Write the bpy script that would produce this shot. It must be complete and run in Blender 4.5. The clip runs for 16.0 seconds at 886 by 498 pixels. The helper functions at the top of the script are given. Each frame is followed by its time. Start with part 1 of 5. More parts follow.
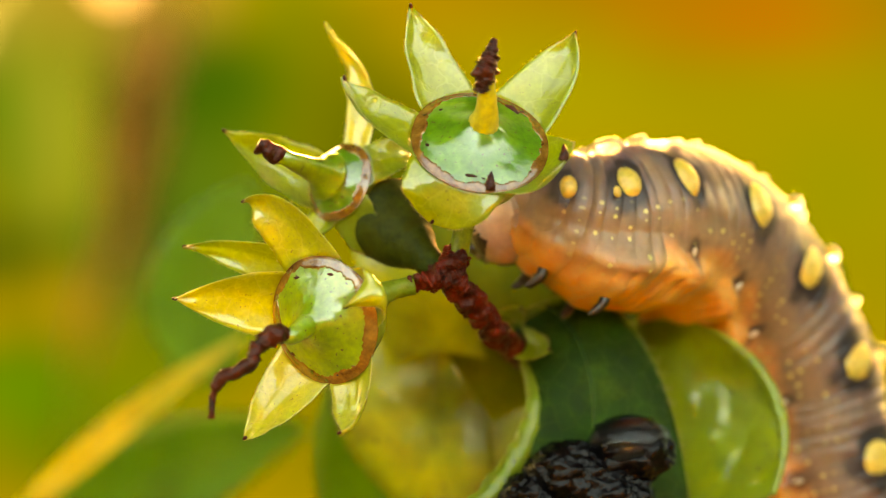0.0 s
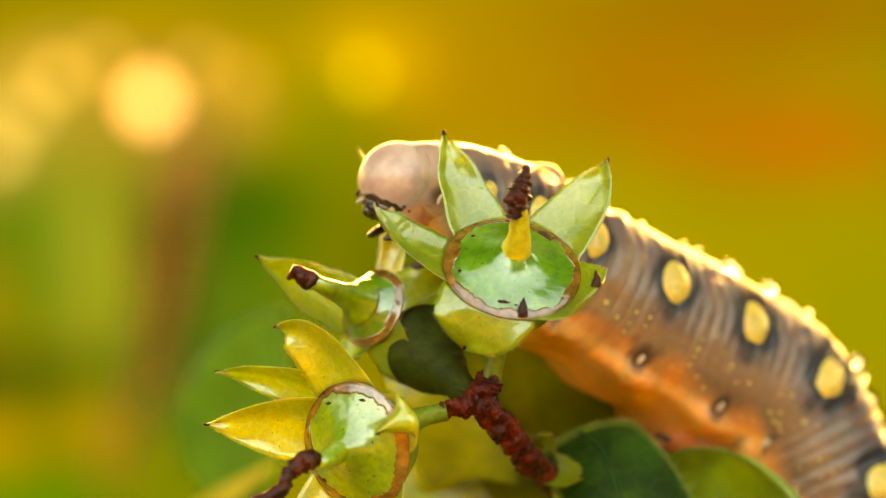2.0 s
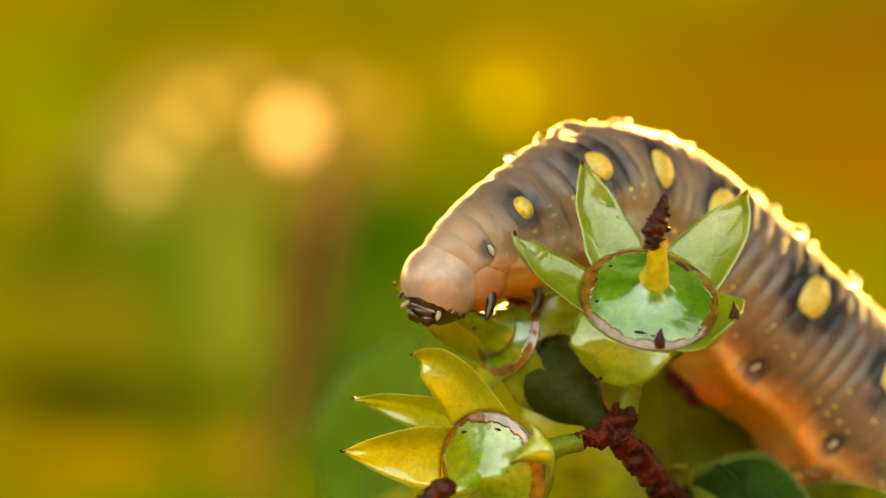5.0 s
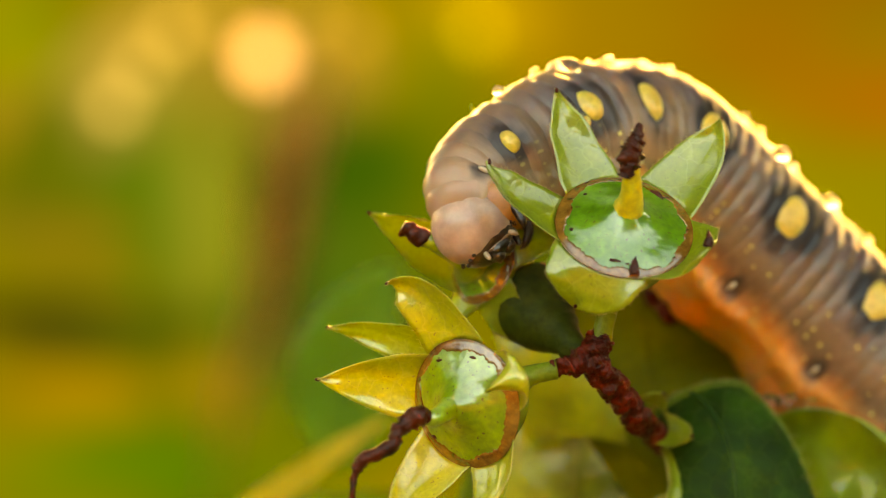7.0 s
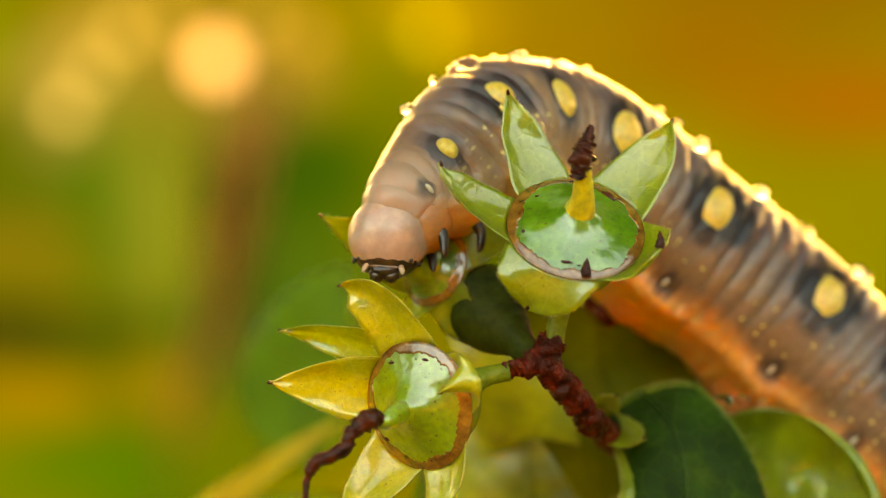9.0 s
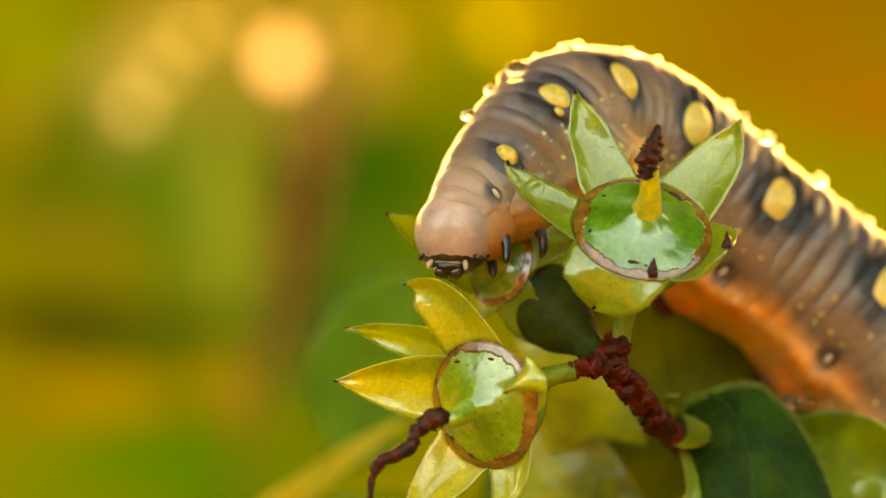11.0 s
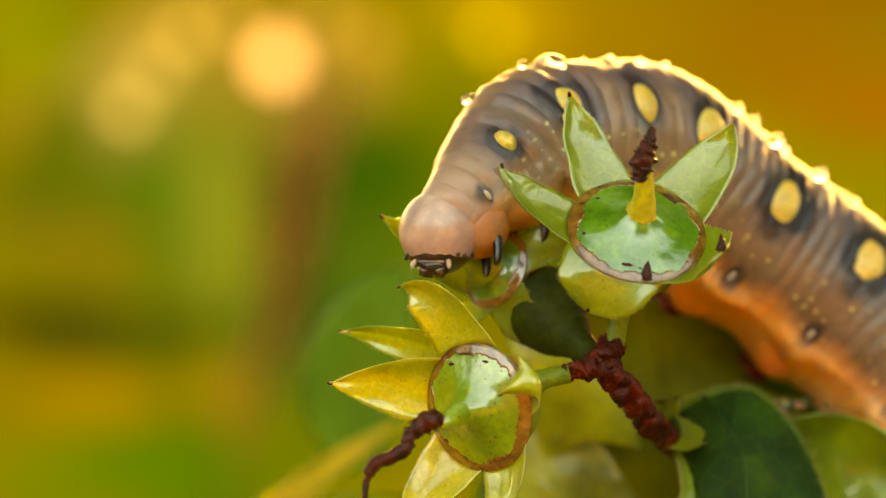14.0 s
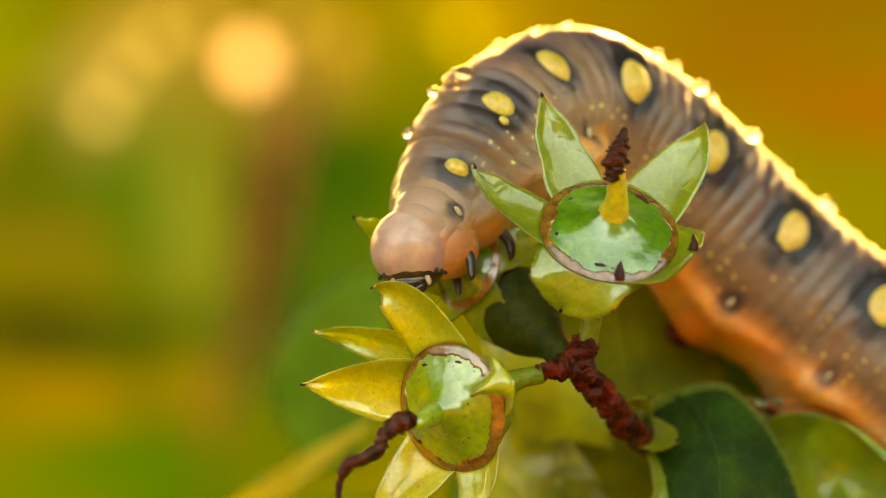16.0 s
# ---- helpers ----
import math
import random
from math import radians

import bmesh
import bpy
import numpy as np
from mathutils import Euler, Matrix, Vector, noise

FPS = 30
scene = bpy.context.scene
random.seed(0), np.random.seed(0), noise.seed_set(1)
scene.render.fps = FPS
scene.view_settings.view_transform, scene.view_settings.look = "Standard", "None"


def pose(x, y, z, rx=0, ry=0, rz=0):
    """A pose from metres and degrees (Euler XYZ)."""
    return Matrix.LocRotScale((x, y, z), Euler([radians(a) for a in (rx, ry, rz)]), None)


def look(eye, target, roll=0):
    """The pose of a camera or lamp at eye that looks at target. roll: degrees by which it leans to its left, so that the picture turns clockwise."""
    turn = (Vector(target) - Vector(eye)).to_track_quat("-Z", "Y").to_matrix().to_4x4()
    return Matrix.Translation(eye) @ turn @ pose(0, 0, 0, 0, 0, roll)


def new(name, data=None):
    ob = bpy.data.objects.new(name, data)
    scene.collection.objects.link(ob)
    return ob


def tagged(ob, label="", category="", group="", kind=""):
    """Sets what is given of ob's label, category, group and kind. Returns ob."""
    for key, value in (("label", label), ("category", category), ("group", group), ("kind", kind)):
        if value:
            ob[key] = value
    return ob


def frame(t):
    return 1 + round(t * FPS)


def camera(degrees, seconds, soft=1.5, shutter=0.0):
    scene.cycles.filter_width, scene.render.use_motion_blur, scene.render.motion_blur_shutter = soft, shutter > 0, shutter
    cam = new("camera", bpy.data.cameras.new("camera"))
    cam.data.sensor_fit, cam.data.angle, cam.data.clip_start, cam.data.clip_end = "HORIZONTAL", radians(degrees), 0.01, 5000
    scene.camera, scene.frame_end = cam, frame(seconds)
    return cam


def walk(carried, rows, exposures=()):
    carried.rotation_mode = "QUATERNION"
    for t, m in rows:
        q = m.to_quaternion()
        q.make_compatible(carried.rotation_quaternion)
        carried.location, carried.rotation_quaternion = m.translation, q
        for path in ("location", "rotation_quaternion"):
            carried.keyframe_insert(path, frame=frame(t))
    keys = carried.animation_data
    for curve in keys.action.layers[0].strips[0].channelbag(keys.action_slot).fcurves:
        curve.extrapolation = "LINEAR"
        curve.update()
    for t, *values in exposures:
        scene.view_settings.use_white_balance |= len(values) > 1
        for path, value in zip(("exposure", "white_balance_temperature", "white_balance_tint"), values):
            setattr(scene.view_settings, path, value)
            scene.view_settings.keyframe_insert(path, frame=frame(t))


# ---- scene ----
# A caterpillar on a fruiting twig, some 16 cm before the lens. Lengths below are in
# millimetres in the twig's frame: u to the right, v up, w towards the lens.
FOCUS = 161.0
TILT = radians(12)
EYE = Vector((0, 0, 1.0))
AXIS = Vector((0, math.cos(TILT), -math.sin(TILT)))
UP = Vector((0, math.sin(TILT), math.cos(TILT)))
SIDE = Vector((1, 0, 0))
FRAME = Matrix((SIDE, UP, -AXIS)).transposed().to_4x4()
FRAME.translation = EYE + AXIS * FOCUS * 0.001


def world(p):
    return FRAME @ (Vector(p) * 0.001)


def deep(u, v, w=0.0):
    """A point w nearer than the plane of focus, on the same line of sight as (u, v) in it."""
    s = (FOCUS - w) / FOCUS
    return Vector((u * s, v * s, w))


# ---- camera ----
cam = camera(20, 16.0, soft=1.0)
cam.data.dof.use_dof = True
cam.data.dof.focus_distance = 0.1622
cam.data.dof.aperture_fstop = 19.0
cam.data.dof.aperture_blades = 0


def aim(x, y, drift=0.0):
    return look(EYE + SIDE * drift * 0.001, world((x + drift * 0.5, y, 0)))


walk(cam, [
    (0, aim(9.16, -5.43)),
    (0.5, aim(9.12, -2.39)),
    (1, aim(9.05, -0.18)),
    (1.5, aim(8.94, 1.59)),
    (2, aim(7.17, 2.68)),
    (2.5, aim(5.58, 4.16)),
    (3, aim(2.39, 5.18)),
    (3.2, aim(1.16, 5.61)),
    (5.3, aim(-1.74, 3.98)),
    (5.5, aim(-1.81, 2.57)),
    (6, aim(-1.59, 1.56)),
    (6.5, aim(-1.52, 0.58)),
    (7, aim(0.00, 0.00)),
    (7.5, aim(2.06, 0.04)),
    (8, aim(2.79, 0.04)),
    (8.5, aim(3.26, 0.14)),
    (9, aim(3.08, 0.14)),
    (9.5, aim(1.63, 0.07)),
    (12, aim(-1.41, 0.14)),
    (12.5, aim(-1.30, 0.25)),
    (13, aim(-1.05, 0.25)),
    (13.5, aim(-0.76, 0.40)),
    (14, aim(-0.80, 0.25)),
    (14.5, aim(-0.98, 0.36)),
    (15, aim(-0.47, 0.29)),
    (15.5, aim(0.62, 0.33)),
    (16, aim(0.94, 0.29)),
], exposures=[(0, 4.98), (1, 4.96), (2, 4.98), (2.5, 4.88), (3.2, 4.75), (5.3, 4.68), (16, 4.68)])

# ---- world and sun ----
sky_world = bpy.data.worlds.new("sky")
scene.world = sky_world
sky_world.use_nodes = True
wn = sky_world.node_tree
sky = wn.nodes.new("ShaderNodeTexSky")
sky.sky_type = "NISHITA"
sky.sun_disc = False
sky.sun_elevation = radians(3.5)
sky.sun_rotation = radians(8)
sky.dust_density = 1.0
sky.ozone_density = 1.3
wn.links.new(sky.outputs["Color"], wn.nodes["Background"].inputs["Color"])
wn.nodes["Background"].inputs["Strength"].default_value = 0.15

sun_data = bpy.data.lights.new("sun", "SUN")
sun_data.energy = 0.15
sun_data.angle = radians(0.6)
sun_data.color = (1.0, 0.25, 0.18)
sun = new("sun", sun_data)
SUN_DIR = Vector((math.sin(radians(8)) * math.cos(radians(3.5)), math.cos(radians(8)) * math.cos(radians(3.5)), math.sin(radians(3.5))))
sun.matrix_world = look(SUN_DIR * 10, (0, 0, 0))
scene.view_settings.use_white_balance = True
scene.view_settings.white_balance_temperature = 14500
scene.view_settings.white_balance_tint = 14


# ---- materials ----
def shader(name):
    m = bpy.data.materials.new(name)
    m.use_nodes = True
    nt = m.node_tree
    return m, nt, nt.nodes["Principled BSDF"], nt.nodes["Material Output"]


def node(nt, kind, **inputs):
    n = nt.nodes.new(kind)
    for key, value in inputs.items():
        n.inputs[key.replace("_", " ")].default_value = value
    return n


def ramp(nt, stops):
    r = nt.nodes.new("ShaderNodeValToRGB")
    while len(r.color_ramp.elements) < len(stops):
        r.color_ramp.elements.new(0.5)
    for e, (pos, col) in zip(r.color_ramp.elements, stops):
        e.position = pos
        e.color = (*col, 1)
    return r


def mix(nt, a, b, fac, blend="MIX"):
    n = nt.nodes.new("ShaderNodeMix")
    n.data_type = "RGBA"
    n.blend_type = blend
    for socket, value in (("Factor", fac), ("A", a), ("B", b)):
        slot = [s for s in n.inputs if s.name == socket and (s.type == "VALUE" if socket == "Factor" else s.type == "RGBA")][0]
        if isinstance(value, (int, float)):
            slot.default_value = value
        elif isinstance(value, tuple):
            slot.default_value = (*value, 1)
        else:
            nt.links.new(value, slot)
    return [s for s in n.outputs if s.type == "RGBA"][0]


def coords(nt, scale):
    tc = nt.nodes.new("ShaderNodeTexCoord")
    mp = nt.nodes.new("ShaderNodeMapping")
    mp.inputs["Scale"].default_value = (scale, scale, scale)
    nt.links.new(tc.outputs["Object"], mp.inputs["Vector"])
    return mp.outputs["Vector"]


def noise_tex(nt, scale, detail=4.0, rough=0.6):
    n = node(nt, "ShaderNodeTexNoise", Scale=scale, Detail=detail, Roughness=rough)
    nt.links.new(coords(nt, 1.0), n.inputs["Vector"])
    return n.outputs["Fac"]


def bump(nt, bsdf, height, strength, dist):
    b = node(nt, "ShaderNodeBump", Strength=strength, Distance=dist)
    nt.links.new(height, b.inputs["Height"])
    nt.links.new(b.outputs["Normal"], bsdf.inputs["Normal"])
    nt.links.new(b.outputs["Normal"], bsdf.inputs["Coat Normal"])
    return b.outputs["Normal"]


def surface(name, dark, light, rough=0.5, grain=900.0, large=160.0, bumpy=0.3, coat=0.0, through_light=0.0,
            through_colour=None, sss=0.0, speck=None, net=None, ripple=None, deepest=0.0002):
    """A plain natural surface: two tones at two scales, fine relief, wet coat and light that passes through."""
    m, nt, p, out = shader(name)
    fine, broad = noise_tex(nt, grain), noise_tex(nt, large, 3.0)
    r = ramp(nt, [(0.32, dark), (0.68, light)])
    nt.links.new(broad, r.inputs["Fac"])
    col = mix(nt, r.outputs["Color"], tuple(c * 0.55 for c in dark), 0.0)
    fr = ramp(nt, [(0.35, (0.72, 0.72, 0.72)), (0.7, (1.15, 1.15, 1.15))])
    nt.links.new(fine, fr.inputs["Fac"])
    col = mix(nt, col, fr.outputs["Color"], 0.8, "MULTIPLY")
    if speck:
        sn = noise_tex(nt, grain * 1.6, 2.0)
        sr = ramp(nt, [(0.66, (0, 0, 0)), (0.71, (1, 1, 1))])
        nt.links.new(sn, sr.inputs["Fac"])
        col = mix(nt, col, speck, sr.outputs["Color"])
    relief = fine
    if net:
        vo = nt.nodes.new("ShaderNodeTexVoronoi")
        vo.feature = "DISTANCE_TO_EDGE"
        vo.inputs["Scale"].default_value = net[0]
        bend = node(nt, "ShaderNodeTexNoise", Scale=net[0] * 1.5, Detail=2.0)
        nt.links.new(coords(nt, 1.0), bend.inputs["Vector"])
        add = nt.nodes.new("ShaderNodeVectorMath")
        add.operation = "MULTIPLY_ADD"
        nt.links.new(bend.outputs["Color"], add.inputs[0])
        add.inputs[1].default_value = (0.6 / net[0],) * 3
        nt.links.new(coords(nt, 1.0), add.inputs[2])
        nt.links.new(add.outputs["Vector"], vo.inputs["Vector"])
        vr = ramp(nt, [(0.0, (1, 1, 1)), (0.05, (0, 0, 0))])
        nt.links.new(vo.outputs["Distance"], vr.inputs["Fac"])
        soft_vein = mix(nt, (0, 0, 0), vr.outputs["Color"], net[2])
        col = mix(nt, col, net[1], soft_vein)
        relief = mix(nt, fine, vr.outputs["Color"], 0.6)
    if ripple:
        relief = mix(nt, relief, noise_tex(nt, ripple[1], 1.0, 0.4), ripple[0])
    nt.links.new(col, p.inputs["Base Color"])
    p.inputs["Roughness"].default_value = rough
    p.inputs["Coat Weight"].default_value = coat
    p.inputs["Coat Roughness"].default_value = 0.05
    p.inputs["Coat IOR"].default_value = 1.9
    if coat < 0.2:
        p.inputs["Specular IOR Level"].default_value = 0.15
    if sss:
        p.inputs["Subsurface Weight"].default_value = sss
        p.inputs["Subsurface Radius"].default_value = (1.0, 0.45, 0.2)
        p.inputs["Subsurface Scale"].default_value = 0.0005
    bump(nt, p, relief, bumpy, deepest)
    if through_light:
        t = nt.nodes.new("ShaderNodeBsdfTranslucent")
        nt.links.new(mix(nt, col, through_colour or light, 0.85), t.inputs["Color"])
        s = nt.nodes.new("ShaderNodeMixShader")
        s.inputs["Fac"].default_value = through_light
        nt.links.new(p.outputs["BSDF"], s.inputs[1])
        nt.links.new(t.outputs["BSDF"], s.inputs[2])
        nt.links.new(s.outputs["Shader"], out.inputs["Surface"])
    return m


def glassy(name, colour, rough, ior):
    m, nt, p, out = shader(name)
    p.inputs["Base Color"].default_value = (*colour, 1)
    p.inputs["Roughness"].default_value = rough
    p.inputs["IOR"].default_value = ior
    p.inputs["Transmission Weight"].default_value = 1.0
    return m


SEPAL = surface("green_sepal", (0.20, 0.27, 0.012), (0.33, 0.39, 0.026), 0.38, 2600, 350, 0.10, 1.0, 0.30, (0.62, 0.90, 0.16), 0.0, (0.13, 0.09, 0.02), (650, (0.50, 0.58, 0.10), 0.35))
SEPAL_YELLOW = surface("yellow_sepal", (0.42, 0.45, 0.022), (0.65, 0.63, 0.052), 0.36, 2600, 350, 0.08, 1.0, 0.28, (0.88, 0.90, 0.18), 0.0, (0.22, 0.12, 0.02), (650, (0.74, 0.66, 0.16), 0.35))
DOME = surface("wet_capsule_green", (0.055, 0.19, 0.008), (0.14, 0.34, 0.022), 0.30, 2200, 420, 0.75, 1.0, 0.0, None, 0.3, (0.10, 0.05, 0.015), ripple=(0.9, 520), deepest=0.0004)
DOME_YELLOW = surface("wet_capsule_yellow_green", (0.13, 0.25, 0.010), (0.27, 0.42, 0.028), 0.30, 2200, 420, 0.75, 1.0, 0.0, None, 0.4, (0.10, 0.05, 0.015), ripple=(0.9, 520), deepest=0.0004)
RIM = surface("brown_scar_rim", (0.14, 0.045, 0.006), (0.36, 0.16, 0.028), 0.12, 3000, 1200, 0.1, 1.0)
STYLE = surface("yellow_style", (0.56, 0.46, 0.03), (0.68, 0.55, 0.05), 0.4, 2000, 500, 0.2, 0.3, 0.0, None, 0.3)
WITHERED = surface("withered_brown", (0.009, 0.002, 0.001), (0.11, 0.016, 0.005), 0.35, 3000, 900, 0.8, 0.1)
CUP = surface("calyx_cup_green", (0.16, 0.25, 0.018), (0.28, 0.38, 0.035), 0.45, 2400, 500, 0.3, 0.4, 0.30, (0.62, 0.80, 0.12))
PEDICEL = surface("green_stalk", (0.12, 0.18, 0.012), (0.21, 0.27, 0.025), 0.5, 2400, 500, 0.3, 0.08, 0.0, None, 0.2)
BARK = surface("red_brown_bark", (0.010, 0.002, 0.0012), (0.19, 0.014, 0.004), 0.3, 2600, 600, 1.0, 0.06)
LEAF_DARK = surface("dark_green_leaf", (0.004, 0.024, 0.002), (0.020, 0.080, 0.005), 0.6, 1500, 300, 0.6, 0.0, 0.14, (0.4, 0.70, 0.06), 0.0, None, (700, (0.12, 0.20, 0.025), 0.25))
# Paler leaf green that paints a lit edge.
LEAF_EDGE_LIT = surface("lit_leaf_edge", (0.05, 0.12, 0.010), (0.13, 0.22, 0.02), 0.5, 1800, 300, 0.5, 0.1, 0.3, (0.5, 0.75, 0.1))
VEIN = surface("pale_leaf_vein", (0.010, 0.045, 0.004), (0.038, 0.095, 0.008), 0.5, 2000, 300, 0.3)
LEAF_MOTTLED = surface("mottled_leaf", (0.025, 0.06, 0.004), (0.44, 0.52, 0.035), 0.4, 500, 190, 0.8, 0.35, 0.18, (0.66, 0.80, 0.10), 0.0, (0.03, 0.02, 0.004), ripple=(0.7, 300), deepest=0.0006)
LEAF_LIGHT = surface("light_green_leaf", (0.17, 0.27, 0.018), (0.30, 0.40, 0.035), 0.4, 1800, 260, 0.3, 0.35, 0.36, (0.72, 0.80, 0.15), 0.0, (0.04, 0.05, 0.015))
LEAF_BOWL = surface("bowl_leaf", (0.05, 0.11, 0.006), (0.33, 0.46, 0.026), 0.35, 900, 150, 0.8, 1.0, 0.27, (0.72, 0.80, 0.15), 0.0, (0.05, 0.04, 0.01), ripple=(0.96, 250), deepest=0.0011)
LEAF_MID = surface("olive_green_leaf", (0.07, 0.10, 0.006), (0.18, 0.21, 0.012), 0.6, 1200, 180, 0.4, 0.0, 0.12, (0.40, 0.75, 0.08))
# Darker copy of the cup green; the shade is put into its colour.
CUP_SHADED = surface("shaded_cup_olive", (0.020, 0.034, 0.003), (0.048, 0.066, 0.006), 0.6, 2400, 500, 0.4, 0.0)
LEAF_FAR = surface("far_leaf", (0.04, 0.12, 0.012), (0.09, 0.21, 0.02), 0.5, 800, 200, 0.2, 0.1, 0.26, (0.35, 0.75, 0.12))
BLADE_FAR = surface("far_yellow_blade", (0.50, 0.46, 0.05), (0.72, 0.62, 0.10), 0.5, 800, 200, 0.2, 0.1, 0.42, (0.95, 0.85, 0.25))
STEM_FAR = surface("far_brown_stem", (0.22, 0.085, 0.014), (0.36, 0.16, 0.03), 0.7, 900, 120, 0.5)
HAIR = surface("pale_hair", (0.45, 0.42, 0.15), (0.6, 0.55, 0.25), 0.5, 2000, 400, 0.0, 0.0, 0.5, (0.8, 0.7, 0.3))
BLACK_WET = surface("wet_black_droppings", (0.001, 0.001, 0.0015), (0.003, 0.0025, 0.003), 0.07, 1500, 500, 0.9, 0.04)
CLAW = surface("black_claw", (0.007, 0.004, 0.003), (0.03, 0.013, 0.008), 0.28, 1800, 500, 0.5, 0.22)
MOUTH = surface("dark_brown_mouth", (0.006, 0.003, 0.002), (0.060, 0.020, 0.010), 0.3, 2200, 900, 0.5, 0.5)
WATER = glassy("water", (1, 1, 1), 0.0, 1.33)
SPOT = surface("yellow_spot", (0.66, 0.44, 0.07), (0.80, 0.56, 0.12), 0.4, 2600, 700, 0.35, 0.25, 0.0, None, 0.3)
SPOT_PALE = surface("pale_breathing_pore", (0.6, 0.5, 0.35), (0.7, 0.6, 0.45), 0.4, 2600, 700, 0.2)
HEAD = surface("pinkish_brown_head", (0.55, 0.335, 0.255), (0.65, 0.425, 0.335), 0.40, 700, 300, 0.06, 0.4, 0.0, None, 0.6)
# Colours of the unseen slabs: gold bounces warm light, dark green blocks it.
GOLD_SLAB = surface("golden_bounce_slab", (0.30, 0.19, 0.05), (0.66, 0.44, 0.12), 0.8, 60, 7, 1.0)
DARK_SLAB = surface("dark_blocker_slab", (0.010, 0.022, 0.006), (0.035, 0.060, 0.014), 0.8, 60, 7, 1.0)
# Ground colour lightened to gold for warm bounce on the belly.
GROUND_BOUNCE = surface("gold_bounce_ground", (0.12, 0.085, 0.02), (0.32, 0.22, 0.05), 0.9, 30, 3, 0.6)


def skin_material():
    """Larval skin: greyish brown back, orange belly, black patches, rows of pale yellow dots, fine wrinkles."""
    m, nt, p, out = shader("larval_skin")
    at = nt.nodes.new("ShaderNodeVertexColor")
    at.layer_name = "skin"
    sep = nt.nodes.new("ShaderNodeSeparateColor")
    nt.links.new(at.outputs["Color"], sep.inputs["Color"])
    broad = noise_tex(nt, 420, 3.0)
    r = ramp(nt, [(0.3, (0.205, 0.115, 0.055)), (0.7, (0.41, 0.250, 0.132))])
    nt.links.new(broad, r.inputs["Fac"])
    belly = ramp(nt, [(0.3, (1.0, 0.31, 0.055)), (0.7, (1.0, 0.47, 0.15))])
    nt.links.new(broad, belly.inputs["Fac"])
    vio = ramp(nt, [(0.42, (0, 0, 0)), (0.62, (0.75, 0.75, 0.75))])
    nt.links.new(noise_tex(nt, 230, 3.0), vio.inputs["Fac"])
    upper = mix(nt, r.outputs["Color"], (0.19, 0.115, 0.100), vio.outputs["Color"])
    hind = nt.nodes.new("ShaderNodeVertexColor")
    hind.layer_name = "tone"
    hs = nt.nodes.new("ShaderNodeSeparateColor")
    nt.links.new(hind.outputs["Color"], hs.inputs["Color"])
    upper = mix(nt, upper, mix(nt, upper, (0.72, 0.70, 0.80), 1.0, "MULTIPLY"), hs.outputs["Red"])
    upper = mix(nt, upper, (0.075, 0.060, 0.078), hs.outputs["Green"])
    under = mix(nt, belly.outputs["Color"], mix(nt, belly.outputs["Color"], (0.96, 0.92, 0.92), 1.0, "MULTIPLY"), hs.outputs["Red"])
    col = mix(nt, upper, under, sep.outputs["Green"])
    col = mix(nt, col, (0.48, 0.29, 0.205), sep.outputs["Blue"])
    col = mix(nt, col, (0.011, 0.008, 0.010), sep.outputs["Red"])
    # rows of dots, one row to a fold
    uv = nt.nodes.new("ShaderNodeUVMap")
    sx = nt.nodes.new("ShaderNodeSeparateXYZ")
    nt.links.new(uv.outputs["UV"], sx.inputs["Vector"])

    def math_node(op, a, b=None):
        n = nt.nodes.new("ShaderNodeMath")
        n.operation = op
        for i, v in enumerate((a, b)):
            if v is None:
                continue
            if isinstance(v, (int, float)):
                n.inputs[i].default_value = v
            else:
                nt.links.new(v, n.inputs[i])
        return n.outputs["Value"]
    oi = nt.nodes.new("ShaderNodeObjectInfo")
    y = math_node("ADD", sx.outputs["Y"], oi.outputs["Random"])
    cell = math_node("FLOOR", y)
    wn_ = nt.nodes.new("ShaderNodeTexWhiteNoise")
    wn_.noise_dimensions = "2D"
    cv = nt.nodes.new("ShaderNodeCombineXYZ")
    nt.links.new(cell, cv.inputs["X"])
    nt.links.new(oi.outputs["Random"], cv.inputs["Y"])
    nt.links.new(cv.outputs["Vector"], wn_.inputs["Vector"])
    fy = math_node("MULTIPLY", math_node("SUBTRACT", math_node("FRACT", y), 0.5), 1.0)
    fx = math_node("MULTIPLY", math_node("SUBTRACT", sx.outputs["X"], 0.5), 1.5)
    d = math_node("ADD", math_node("MULTIPLY", fx, fx), math_node("MULTIPLY", fy, fy))
    size = math_node("MULTIPLY", math_node("MAXIMUM", math_node("SUBTRACT", wn_.outputs["Value"], 0.62), 0.0), 0.15)
    dot = math_node("LESS_THAN", d, size)
    dot = math_node("MULTIPLY", dot, at.outputs["Alpha"])
    col = mix(nt, col, (0.70, 0.58, 0.20), dot)
    nt.links.new(col, p.inputs["Base Color"])
    p.inputs["Roughness"].default_value = 0.45
    nt.links.new(math_node("SUBTRACT", 0.5, math_node("MULTIPLY", sep.outputs["Red"], 0.32)), p.inputs["Coat Weight"])
    p.inputs["Coat Roughness"].default_value = 0.14
    p.inputs["Specular IOR Level"].default_value = 0.35
    nt.links.new(math_node("MULTIPLY", math_node("SUBTRACT", 1.0, sep.outputs["Red"]), 0.6), p.inputs["Subsurface Weight"])
    p.inputs["Subsurface Radius"].default_value = (1.0, 0.42, 0.2)
    nt.links.new(math_node("ADD", math_node("MULTIPLY", sep.outputs["Green"], 0.0022), 0.0004), p.inputs["Subsurface Scale"])
    wr = node(nt, "ShaderNodeTexNoise", Scale=1.0, Detail=2.0, Roughness=0.45)
    mp = nt.nodes.new("ShaderNodeMapping")
    mp.inputs["Scale"].default_value = (800, 170, 170)
    nt.links.new(coords(nt, 1.0), mp.inputs["Vector"])
